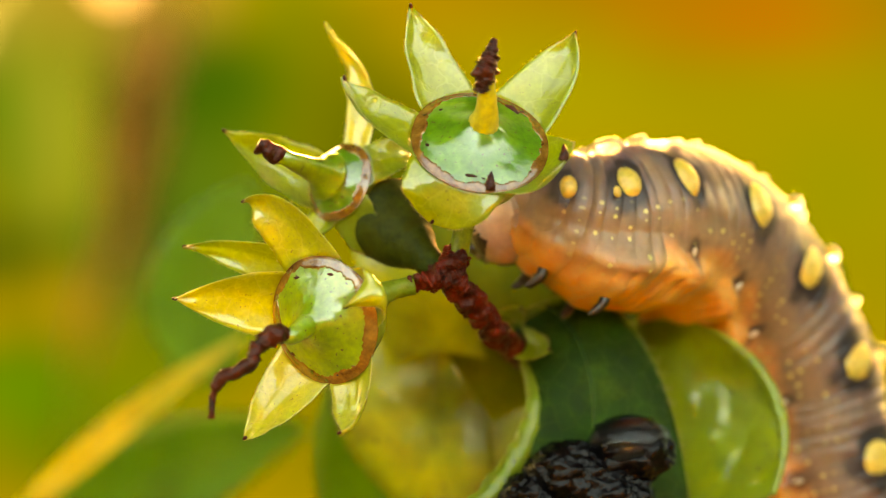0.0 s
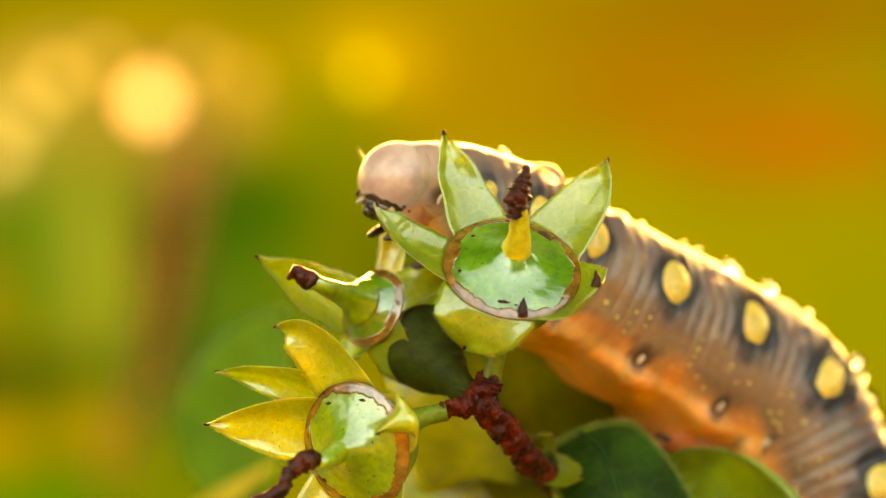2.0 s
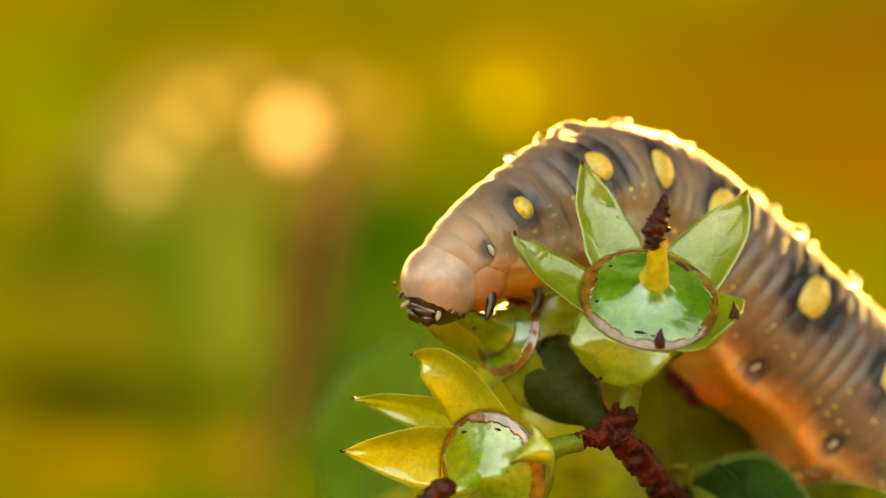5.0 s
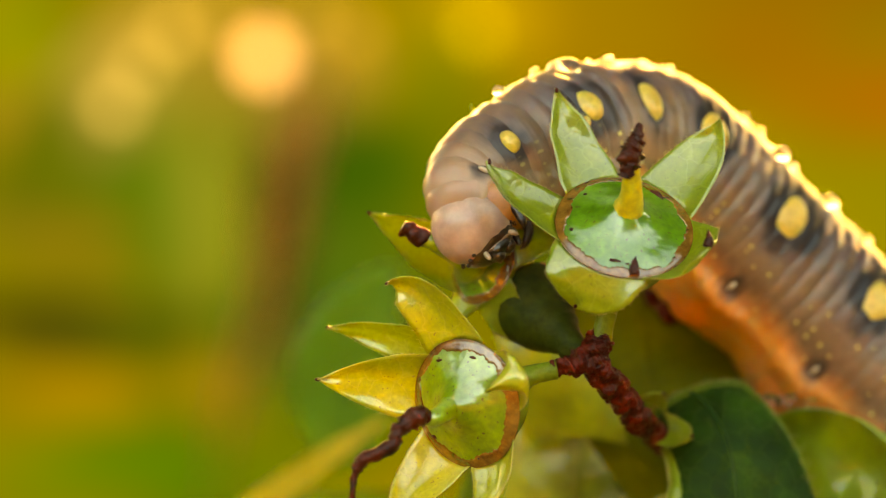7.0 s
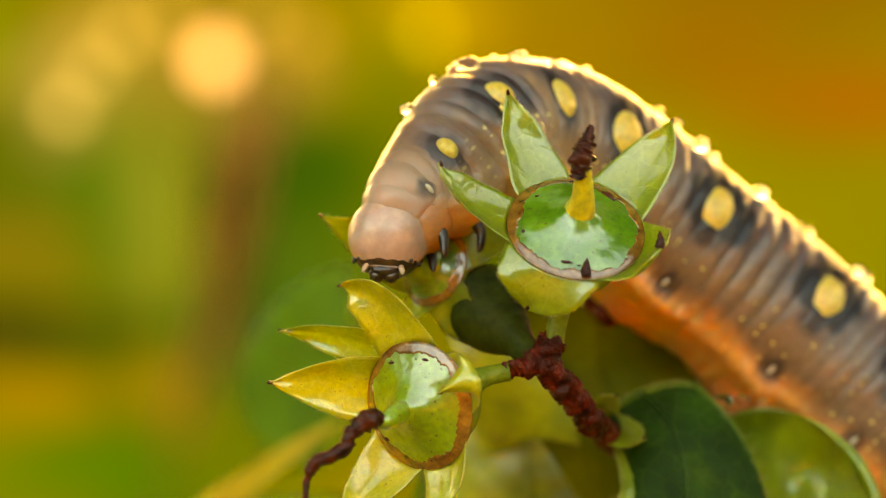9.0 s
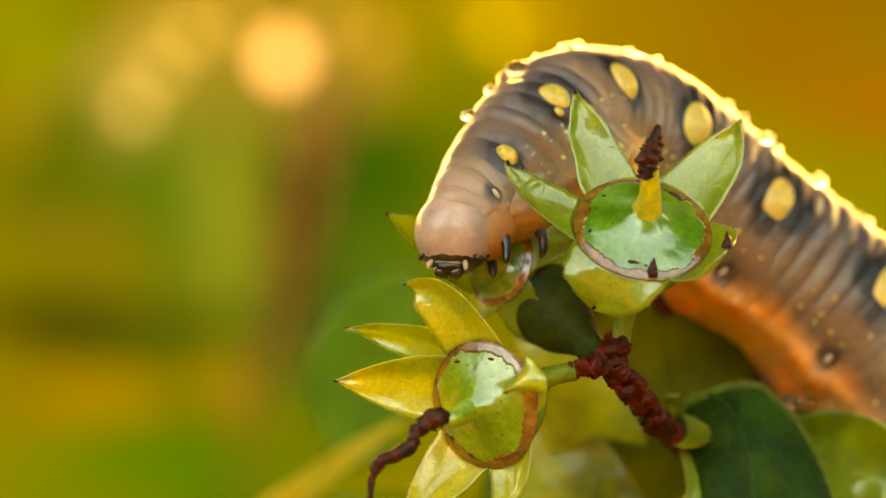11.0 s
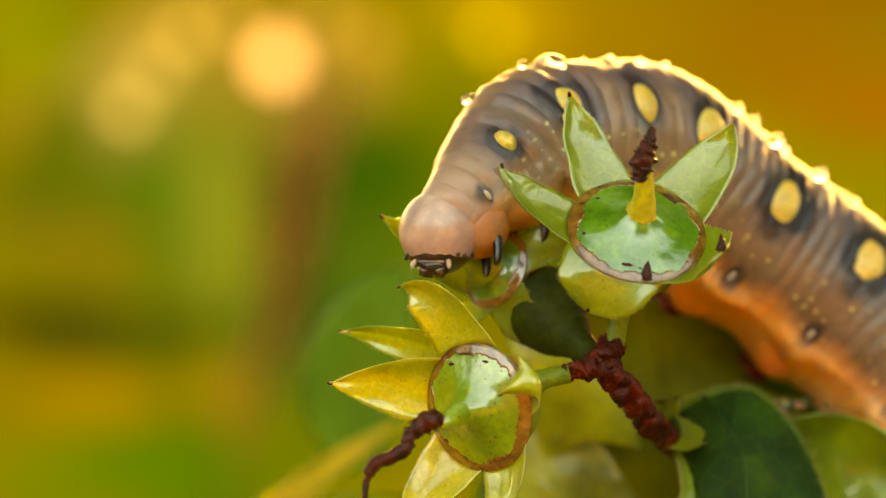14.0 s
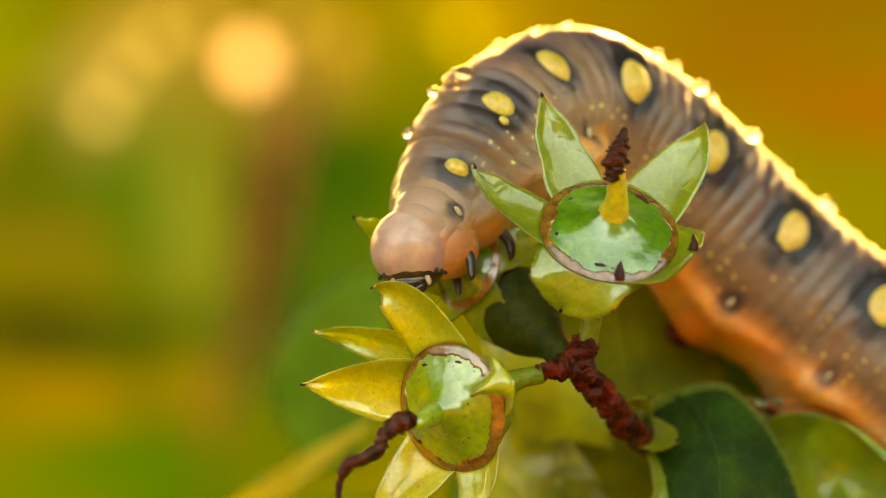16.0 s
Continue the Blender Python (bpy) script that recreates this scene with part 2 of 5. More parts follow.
    nt.links.new(mp.outputs["Vector"], wr.inputs["Vector"])
    wf = node(nt, "ShaderNodeTexNoise", Scale=1.0, Detail=3.0, Roughness=0.5)
    mf = nt.nodes.new("ShaderNodeMapping")
    mf.inputs["Scale"].default_value = (2600, 500, 500)
    nt.links.new(coords(nt, 1.0), mf.inputs["Vector"])
    nt.links.new(mf.outputs["Vector"], wf.inputs["Vector"])
    bw = math_node("MULTIPLY", math_node("MULTIPLY", noise_tex(nt, 900, 3.0), sep.outputs["Green"]), 1.8)
    bump(nt, p, math_node("ADD", bw, math_node("ADD", wr.outputs["Fac"], math_node("MULTIPLY", wf.outputs["Fac"], math_node("SUBTRACT", 0.45, math_node("MULTIPLY", sep.outputs["Blue"], 0.4))))), 0.32, 0.0005)
    return m


SKIN = skin_material()


# ---- building ----
def thing(name, base, label, category, group="", kind=""):
    ob = new(name)
    m = FRAME.copy()
    m.translation = world(base)
    ob.matrix_world = m
    ob["base_u"], ob["base_v"], ob["base_w"] = base[0], base[1], base[2]
    return tagged(ob, label, category, group, kind)


def base_of(ob):
    return Vector((ob["base_u"], ob["base_v"], ob["base_w"]))


def part(name, bm, material, parent, label="", smooth=True, own=False):
    """Links a bmesh, built in the twig's millimetres, as one mesh under a thing or a part. own: built about the parent's origin."""
    me = bpy.data.meshes.new(name)
    shift = Vector((0, 0, 0)) if own else base_of(parent if "base_u" in parent else parent.parent)
    for v in bm.verts:
        v.co = (v.co - shift) * 0.001
    bmesh.ops.recalc_face_normals(bm, faces=bm.faces)
    bm.to_mesh(me)
    bm.free()
    me.materials.append(material)
    if smooth:
        me.polygons.foreach_set("use_smooth", [True] * len(me.polygons))
    ob = new(name, me)
    ob.parent = parent
    if label:
        ob["label"] = label
    return ob


def spline(points, n):
    """n + 1 points on a smooth curve through points."""
    pts = [Vector(p) for p in points]
    out = []
    for i in range(n + 1):
        s = i / n * (len(pts) - 1)
        out.append(curve_at(pts, s))
    return out


def curve_at(pts, s):
    k = min(int(max(s, 0)), len(pts) - 2)
    f = s - k
    a, b = pts[k], pts[k + 1]
    ta = (b - pts[k - 1]) / 2 if k > 0 else b - a
    tb = (pts[k + 2] - a) / 2 if k + 2 < len(pts) else b - a
    f2, f3 = f * f, f * f * f
    return a * (2 * f3 - 3 * f2 + 1) + ta * (f3 - 2 * f2 + f) + b * (3 * f2 - 2 * f3) + tb * (f3 - f2)


def tube(points, radii, n=24, sides=12, rough=0.0, seed=0.0, caps=True):
    """A round, slightly uneven rod along a curve; radii are spread evenly over its length."""
    bm = bmesh.new()
    line = spline(points, n)
    rad = [Vector((r, 0, 0)) for r in radii]
    rings = []
    side = None
    for i, p in enumerate(line):
        t = (line[min(i + 1, n)] - line[max(i - 1, 0)]).normalized()
        if side is None:
            side = t.cross(Vector((0.31, 0.2, 0.93))).normalized()
        side = (side - t * side.dot(t)).normalized()
        other = t.cross(side)
        r = curve_at(rad, i / n * (len(rad) - 1)).x if len(rad) > 1 else rad[0].x
        ring = []
        for j in range(sides):
            a = 2 * math.pi * j / sides
            d = side * math.cos(a) + other * math.sin(a)
            k = 1 + rough * noise.noise((p + d * r) * (1.1 / max(r, 0.05)) * 0.7 + Vector((seed, 0, 0)))
            ring.append(bm.verts.new(p + d * r * k))
        rings.append(ring)
    for a, b in zip(rings, rings[1:]):
        for j in range(sides):
            bm.faces.new((a[j], a[(j + 1) % sides], b[(j + 1) % sides], b[j]))
    if caps:
        bm.faces.new(rings[0])
        bm.faces.new(rings[-1])
    return bm


def roughen(bm, amount, scale, seed=0.0):
    """Flakes and pits: pushes every point along its normal by noise at two scales."""
    bm.normal_update()
    for v in bm.verts:
        q = v.co * scale + Vector((seed, 0, 0))
        v.co += v.normal * amount * (noise.noise(q) + 0.7 * abs(noise.noise(q * 2.6)) - 0.25)
    return bm


def join(bm, other):
    me = bpy.data.meshes.new("tmp")
    other.to_mesh(me)
    other.free()
    bm.from_mesh(me)
    bpy.data.meshes.remove(me)


def shell(grid, thick):
    """A closed sheet of the given thickness from a grid of points."""
    bm = bmesh.new()
    n, k = len(grid), len(grid[0])
    norm = [[None] * k for _ in range(n)]
    for i in range(n):
        for j in range(k):
            a = grid[min(i + 1, n - 1)][j] - grid[max(i - 1, 0)][j]
            b = grid[i][min(j + 1, k - 1)] - grid[i][max(j - 1, 0)]
            c = a.cross(b)
            norm[i][j] = c.normalized() if c.length > 1e-9 else Vector((0, 0, 1))
    top, low = [], []
    for i in range(n):
        edge_i = min(1, 4 * min(i, n - 1 - i) / n + 0.25)
        rt, rl = [], []
        for j in range(k):
            e = thick * 0.5 * min(1, 4 * min(j, k - 1 - j) / k + 0.3) * max(edge_i, 0.4)
            rt.append(bm.verts.new(grid[i][j] + norm[i][j] * e))
            rl.append(bm.verts.new(grid[i][j] - norm[i][j] * e))
        top.append(rt)
        low.append(rl)
    for i in range(n - 1):
        for j in range(k - 1):
            bm.faces.new((top[i][j], top[i + 1][j], top[i + 1][j + 1], top[i][j + 1]))
            bm.faces.new((low[i][j], low[i][j + 1], low[i + 1][j + 1], low[i + 1][j]))
    for i in range(n - 1):
        for j, f in ((0, 1), (k - 1, -1)):
            q = (top[i][j], low[i][j], low[i + 1][j], top[i + 1][j])
            bm.faces.new(q)
    for j in range(k - 1):
        for i in (0, n - 1):
            bm.faces.new((top[i][j], top[i][j + 1], low[i][j + 1], low[i][j]))
    return bm


def hair(bm, root, way, length, r=0.02):
    way = way.normalized()
    a = way.orthogonal().normalized()
    b = way.cross(a)
    vs = [bm.verts.new(root + (a * math.cos(t) + b * math.sin(t)) * r) for t in (0, 2.1, 4.2)]
    tip = bm.verts.new(root + way * length)
    for i in range(3):
        bm.faces.new((vs[i], vs[(i + 1) % 3], tip))


# ---- fruit capsules ----
class Disc:
    """The round scar on top of a capsule: centre, normal and two axes in its plane."""

    def __init__(self, centre, normal, radius):
        self.c = Vector(centre)
        self.n = Vector(normal).normalized()
        self.x = (Vector((1, 0, 0)) - self.n * self.n.x).normalized()
        self.y = self.n.cross(self.x)
        self.r = radius

    def at(self, deg, k=1.0, h=0.0):
        a = radians(deg)
        return self.c + (self.x * math.cos(a) + self.y * math.sin(a)) * self.r * k + self.n * h


def turned(disc, profile, sides=64, wobble=0.0, seed=0.0):
    """A turned body: (radius, height) pairs along the disc's normal."""
    bm = bmesh.new()
    rings = []
    for r, h in profile:
        ring = []
        for j in range(sides):
            d = 360 * j / sides
            q = noise.noise(Vector((math.cos(radians(d)) * 1.6, math.sin(radians(d)) * 1.6, h * 0.5 + seed)))
            ring.append(bm.verts.new(disc.at(d, r / disc.r * (1 + wobble * q), h + wobble * 1.2 * q * min(1, r))))
        rings.append(ring)
    for a, b in zip(rings, rings[1:]):
        for j in range(sides):
            bm.faces.new((a[j], a[(j + 1) % sides], b[(j + 1) % sides], b[j]))
    bm.faces.new(rings[0])
    bm.faces.new(rings[-1])
    return bm


def sepal(parent, disc, deg, half, tip, lift=1.0, wide=1.0, material=None, drop=0.1, cupped=0.5, seed=0.0, label="", base_k=1.0, point=1.05, hairs=220):
    """A pointed sepal on the disc's margin: deg and half give its foot on the rim; lift bows its midrib outwards."""
    tip = Vector(tip)
    foot = disc.at(deg, base_k, -drop)
    out = disc.at(deg, 1.0) - disc.c
    ctrl = foot.lerp(tip, 0.5) + out.normalized() * lift
    left, right = disc.at(deg + half, base_k, -drop), disc.at(deg - half, base_k, -drop)
    n, k = 26, 15
    grid = []
    chord = (right - left)
    for i in range(n + 1):
        t = i / n
        mid = foot * (1 - t) ** 2 + ctrl * 2 * t * (1 - t) + tip * t * t
        tangent = ((ctrl - foot) * (1 - t) + (tip - ctrl) * t).normalized()
        across = (chord - tangent * chord.dot(tangent)).normalized()
        across = (chord.normalized() * (1 - t) + across * t).normalized()
        nrm = across.cross(tangent).normalized()
        width = chord.length * 0.5 * wide * ((1 - t) ** point * (1 + 0.62 * t)) if t < 1 else 0
        width = max(width * (1 + 0.10 * noise.noise(Vector((t * 5, seed * 3.3, 0)))), 0.05)
        row = []
        for j in range(k):
            s = j / (k - 1) * 2 - 1
            foot_bow = (disc.at(deg - half * s, base_k, -drop) - (foot + chord * s * wide / 2)) * max(0, 1 - 2.2 * t) ** 1.5
            wav = noise.noise(Vector((t * 3 + seed, s * 1.3, seed * 2.7))) * 0.30 * t + 0.04 * noise.noise(Vector((t * 7 + seed, s * 3.1, seed))) * abs(s)
            crease = -0.06 * math.exp(-(s / 0.12) ** 2) * (1 - t)
            row.append(mid + across * s * width + nrm * (cupped * (s * s - 0.35) * (0.35 + 0.65 * math.sin(math.pi * min(1, t * 1.1))) * min(1, width) + wav + crease) + foot_bow)
        grid.append(row)
    ob = part("sepal", shell(grid, 0.18), material or SEPAL, parent, label)
    bm = bmesh.new()
    rnd = random.Random(int(seed * 100) + 5)
    for _ in range(hairs):
        t = rnd.uniform(0.02, 0.99) * n
        i = int(t)
        j = rnd.choice((0, k - 1))
        p = grid[i][j].lerp(grid[min(i + 1, n)][j], t - i)
        inner = grid[i][1 if j == 0 else k - 2]
        way = (p - inner).normalized() * 0.8 + (tip - foot).normalized() * 0.7 + Vector((rnd.uniform(-.7, .7), rnd.uniform(-.7, .7), rnd.uniform(-.7, .7)))
        hair(bm, p, way, rnd.uniform(0.06, 0.28), 0.014)
    part("margin_hairs", bm, HAIR, ob, own=False, smooth=False)["kind"] = "stuff"
    tipbm = tube([tip - (tip - ctrl).normalized() * 0.25, tip + (tip - ctrl).normalized() * 0.12], [0.11, 0.13, 0.05], 6, 8)
    part("brown_tip", tipbm, WITHERED, ob)
    return ob


def rnd_long(q):
    return 1.0 + 0.5 * (q % 4)


def capsule_body(parent, disc, cup_depth, dome=1.0, cone=0.9, bits=6, skin=None, scar=0.865):
    r = disc.r

    def height(k):
        a = max(0.0, min(1.0, (0.985 - k) / 0.825))
        return dome * a * (1.6 - 0.6 * a) * 0.9 + cone * a ** 4
    part("cup", turned(disc, [(0.18 * r, -cup_depth), (0.42 * r, -cup_depth * 0.9), (0.72 * r, -cup_depth * 0.62), (0.86 * r, -cup_depth * 0.3), (0.95 * r, -0.35), (0.985 * r, -0.12), (0.97 * r, -0.04), (0.8 * r, -0.04)], 64, 0.03, disc.c.x), CUP, parent)
    prof = [(0.985 * r, -0.06)] + [(k / 24 * r, height(k / 24)) for k in range(23, 3, -1)]
    part("dome", turned(disc, prof, 96, 0.02, disc.c.x), skin or DOME, parent, "wet green domed top")
    # the brown scar: a thin skin on the dome's margin with a ragged inner edge
    bm = bmesh.new()
    sides = 360
    rows = []
    for q in range(7):
        row = []
        for j in range(sides):
            d = 360 * j / sides
            x, y = math.cos(radians(d)), math.sin(radians(d))
            n1 = noise.noise(Vector((x * 2.0, y * 2.0, disc.c.x)))
            n2 = noise.noise(Vector((x * 6.0, y * 6.0, disc.c.y)))
            n3 = noise.noise(Vector((x * 22.0, y * 22.0, disc.c.y + 5)))
            inner = scar + 0.10 * n1 + 0.05 * n2 + 0.03 * n3
            k = 0.998 + (inner - 0.998) * q / 6
            wob = 0.02 * noise.noise(Vector((x * 1.6, y * 1.6, height(k) * 0.5 + disc.c.x)))
            row.append(bm.verts.new(disc.at(d, k * (1 + wob), height(k) + wob * 1.2 + (0.05 if q < 6 else -0.02))))
        rows.append(row)
    for A, B in zip(rows, rows[1:]):
        for j in range(sides):
            bm.faces.new((A[j], A[(j + 1) % sides], B[(j + 1) % sides], B[j]))
    part("scar", bm, RIM, parent, "ragged glossy brown scar round the top")
    rnd = random.Random(int(disc.r * 1000))
    for q in range(bits):
        d_, k_ = rnd.uniform(0, 360), rnd.uniform(0.74, 0.92)
        bm = bmesh.new()
        bmesh.ops.create_icosphere(bm, subdivisions=2, radius=1.0)
        size = rnd.uniform(0.05, 0.17)
        at = disc.at(d_, k_, height(k_))
        turn = Matrix((disc.x, disc.y, disc.n)).transposed()
        wet = q % 3 == 0
        for v in bm.verts:
            c = v.co * (1 + (0 if wet else 0.5) * noise.noise(v.co * 1.7 + at))
            v.co = at + turn @ Vector((c.x * size * (1 if wet else rnd_long(q)), c.y * size, c.z * size * (0.7 if wet else 0.3)))
        part("dew_drop" if wet else "scab", bm, WATER if wet else WITHERED, parent, "tiny clear drop" if wet else "dark brown speck")
    lip = bmesh.new()
    pts = []
    for j in range(120):
        d = 3 * j
        wob = 0.02 * noise.noise(Vector((math.cos(radians(d)) * 1.6, math.sin(radians(d)) * 1.6, disc.c.x)))
        pts.append((d, wob))
    ring_rows = []
    for d, wob in pts:
        row = []
        for a in range(8):
            t = 2 * math.pi * a / 8
            row.append(lip.verts.new(disc.at(d, (1 + wob) + 0.06 * math.cos(t) / r, wob * 1.2 + 0.06 * math.sin(t))))
        ring_rows.append(row)
    for i in range(120):
        A, B = ring_rows[i], ring_rows[(i + 1) % 120]
        for a in range(8):
            lip.faces.new((A[a], A[(a + 1) % 8], B[(a + 1) % 8], B[a]))
    part("rim", lip, RIM, parent, "thin brown rim")


def rod(parent, name, points, radii, material, rough=0.25, seed=1.0, n=30, sides=14, label=""):
    return part(name, tube(points, radii, n, sides, rough, seed), material, parent, label)


# ---- backdrop and ground ----
def backdrop():
    """A glowing sheet painted with the sunlit garden far behind, wholly out of focus."""
    far_y = 2.5
    bm = bmesh.new()
    rows = []
    for i in range(25):
        x = -3.0 + 6.0 * i / 24
        y = far_y + 0.05 * x * x
        rows.append((bm.verts.new((x, y, 0.0)), bm.verts.new((x, y, 1.075))))
    for a, b in zip(rows, rows[1:]):
        bm.faces.new((a[0], b[0], b[1], a[1]))
    me = bpy.data.meshes.new("backdrop")
    bm.to_mesh(me)
    bm.free()
    m, nt, p, out = shader("painted_garden_glow")
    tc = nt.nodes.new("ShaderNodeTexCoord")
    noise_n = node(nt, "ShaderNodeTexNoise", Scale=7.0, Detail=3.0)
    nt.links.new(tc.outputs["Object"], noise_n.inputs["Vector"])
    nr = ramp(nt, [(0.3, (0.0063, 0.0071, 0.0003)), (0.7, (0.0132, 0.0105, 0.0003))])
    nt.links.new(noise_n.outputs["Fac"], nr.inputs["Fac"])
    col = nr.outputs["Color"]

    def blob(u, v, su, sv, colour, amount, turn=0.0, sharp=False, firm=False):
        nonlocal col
        # sharp: a small bright spot that paints a bokeh disc
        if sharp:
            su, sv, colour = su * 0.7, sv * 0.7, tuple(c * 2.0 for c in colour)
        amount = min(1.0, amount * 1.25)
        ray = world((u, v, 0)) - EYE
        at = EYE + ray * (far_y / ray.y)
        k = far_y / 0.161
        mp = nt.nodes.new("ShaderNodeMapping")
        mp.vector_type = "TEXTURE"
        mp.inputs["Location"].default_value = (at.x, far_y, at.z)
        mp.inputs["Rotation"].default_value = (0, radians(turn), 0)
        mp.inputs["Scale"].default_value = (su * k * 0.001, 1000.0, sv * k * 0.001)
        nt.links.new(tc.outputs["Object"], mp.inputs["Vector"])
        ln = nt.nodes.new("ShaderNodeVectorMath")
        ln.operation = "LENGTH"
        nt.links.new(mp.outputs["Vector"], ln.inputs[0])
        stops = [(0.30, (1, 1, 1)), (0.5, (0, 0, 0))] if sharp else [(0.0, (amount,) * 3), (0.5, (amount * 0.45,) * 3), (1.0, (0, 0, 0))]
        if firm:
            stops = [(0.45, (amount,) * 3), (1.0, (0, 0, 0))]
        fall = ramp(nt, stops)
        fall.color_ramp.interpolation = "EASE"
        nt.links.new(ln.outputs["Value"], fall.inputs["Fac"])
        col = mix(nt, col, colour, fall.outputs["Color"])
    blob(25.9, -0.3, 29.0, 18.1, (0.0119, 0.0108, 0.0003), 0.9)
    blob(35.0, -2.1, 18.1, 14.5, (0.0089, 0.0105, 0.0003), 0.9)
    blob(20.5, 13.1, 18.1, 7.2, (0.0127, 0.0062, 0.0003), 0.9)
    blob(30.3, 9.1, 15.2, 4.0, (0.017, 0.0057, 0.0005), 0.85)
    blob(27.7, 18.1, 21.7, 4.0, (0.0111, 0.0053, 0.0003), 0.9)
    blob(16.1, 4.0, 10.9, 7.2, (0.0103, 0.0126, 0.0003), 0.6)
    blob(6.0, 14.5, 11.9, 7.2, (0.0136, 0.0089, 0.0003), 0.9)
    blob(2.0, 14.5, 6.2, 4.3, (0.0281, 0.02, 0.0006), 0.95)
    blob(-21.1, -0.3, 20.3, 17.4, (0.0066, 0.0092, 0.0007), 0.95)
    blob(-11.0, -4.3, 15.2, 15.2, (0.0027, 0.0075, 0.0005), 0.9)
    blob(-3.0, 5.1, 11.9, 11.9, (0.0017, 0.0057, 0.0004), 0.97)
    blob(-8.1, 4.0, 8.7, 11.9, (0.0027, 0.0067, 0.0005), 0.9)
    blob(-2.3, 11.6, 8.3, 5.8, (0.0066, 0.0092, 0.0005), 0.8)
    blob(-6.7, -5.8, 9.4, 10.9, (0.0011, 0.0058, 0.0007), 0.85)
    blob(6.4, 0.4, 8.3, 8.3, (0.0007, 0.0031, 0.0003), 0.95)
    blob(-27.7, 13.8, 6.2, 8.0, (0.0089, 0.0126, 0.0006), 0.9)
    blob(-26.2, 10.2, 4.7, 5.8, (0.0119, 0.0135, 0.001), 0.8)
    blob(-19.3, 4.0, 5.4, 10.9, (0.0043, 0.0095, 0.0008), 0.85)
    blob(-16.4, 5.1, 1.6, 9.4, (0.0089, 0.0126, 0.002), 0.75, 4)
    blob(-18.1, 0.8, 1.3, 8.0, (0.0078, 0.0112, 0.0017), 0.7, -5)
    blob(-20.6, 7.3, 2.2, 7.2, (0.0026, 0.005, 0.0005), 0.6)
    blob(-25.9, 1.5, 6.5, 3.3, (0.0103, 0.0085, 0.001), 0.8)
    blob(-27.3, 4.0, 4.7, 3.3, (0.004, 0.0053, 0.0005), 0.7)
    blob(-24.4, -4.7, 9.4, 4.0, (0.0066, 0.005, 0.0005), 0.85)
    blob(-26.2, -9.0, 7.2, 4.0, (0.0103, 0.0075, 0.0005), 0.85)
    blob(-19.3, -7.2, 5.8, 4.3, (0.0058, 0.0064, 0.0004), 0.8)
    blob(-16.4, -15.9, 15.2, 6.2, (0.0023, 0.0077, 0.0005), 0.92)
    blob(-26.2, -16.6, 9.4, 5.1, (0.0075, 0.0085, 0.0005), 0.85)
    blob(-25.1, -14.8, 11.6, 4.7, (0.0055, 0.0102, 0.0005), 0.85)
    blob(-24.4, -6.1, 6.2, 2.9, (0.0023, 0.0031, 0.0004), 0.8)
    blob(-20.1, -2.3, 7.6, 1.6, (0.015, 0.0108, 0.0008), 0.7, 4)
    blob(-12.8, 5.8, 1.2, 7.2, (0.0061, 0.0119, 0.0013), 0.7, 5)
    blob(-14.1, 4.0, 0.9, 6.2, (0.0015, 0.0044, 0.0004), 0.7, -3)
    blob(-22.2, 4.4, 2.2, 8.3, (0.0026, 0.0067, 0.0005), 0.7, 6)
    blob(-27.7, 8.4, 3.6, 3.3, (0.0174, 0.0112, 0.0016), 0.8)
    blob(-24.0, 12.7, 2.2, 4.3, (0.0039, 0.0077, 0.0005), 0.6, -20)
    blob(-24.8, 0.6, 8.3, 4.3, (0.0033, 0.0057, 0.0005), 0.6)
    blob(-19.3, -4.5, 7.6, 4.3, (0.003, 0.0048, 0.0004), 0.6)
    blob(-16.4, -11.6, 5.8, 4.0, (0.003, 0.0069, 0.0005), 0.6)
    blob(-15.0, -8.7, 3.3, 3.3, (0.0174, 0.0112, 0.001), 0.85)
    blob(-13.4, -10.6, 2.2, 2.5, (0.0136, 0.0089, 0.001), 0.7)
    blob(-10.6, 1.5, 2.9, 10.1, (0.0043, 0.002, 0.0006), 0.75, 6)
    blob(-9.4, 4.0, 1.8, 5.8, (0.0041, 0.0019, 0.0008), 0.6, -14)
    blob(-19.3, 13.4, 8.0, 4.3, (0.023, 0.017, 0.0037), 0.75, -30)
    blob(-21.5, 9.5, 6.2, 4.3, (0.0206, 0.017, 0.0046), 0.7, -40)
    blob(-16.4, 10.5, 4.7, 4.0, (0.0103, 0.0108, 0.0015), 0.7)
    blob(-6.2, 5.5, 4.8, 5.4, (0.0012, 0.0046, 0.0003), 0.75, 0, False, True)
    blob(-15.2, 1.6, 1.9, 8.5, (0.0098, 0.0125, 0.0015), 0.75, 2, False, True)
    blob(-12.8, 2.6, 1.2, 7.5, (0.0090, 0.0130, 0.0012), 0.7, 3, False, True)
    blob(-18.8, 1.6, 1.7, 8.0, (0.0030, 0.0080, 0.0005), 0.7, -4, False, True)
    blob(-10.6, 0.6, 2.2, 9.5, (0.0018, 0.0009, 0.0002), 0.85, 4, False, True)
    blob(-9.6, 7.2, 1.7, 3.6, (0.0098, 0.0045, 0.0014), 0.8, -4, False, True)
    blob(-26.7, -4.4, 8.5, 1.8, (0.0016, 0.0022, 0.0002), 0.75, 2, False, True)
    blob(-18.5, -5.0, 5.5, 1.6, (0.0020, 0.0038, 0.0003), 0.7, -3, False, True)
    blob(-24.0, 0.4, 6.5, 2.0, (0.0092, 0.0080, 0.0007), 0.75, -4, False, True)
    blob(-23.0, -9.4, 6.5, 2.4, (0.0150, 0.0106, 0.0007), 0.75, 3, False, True)
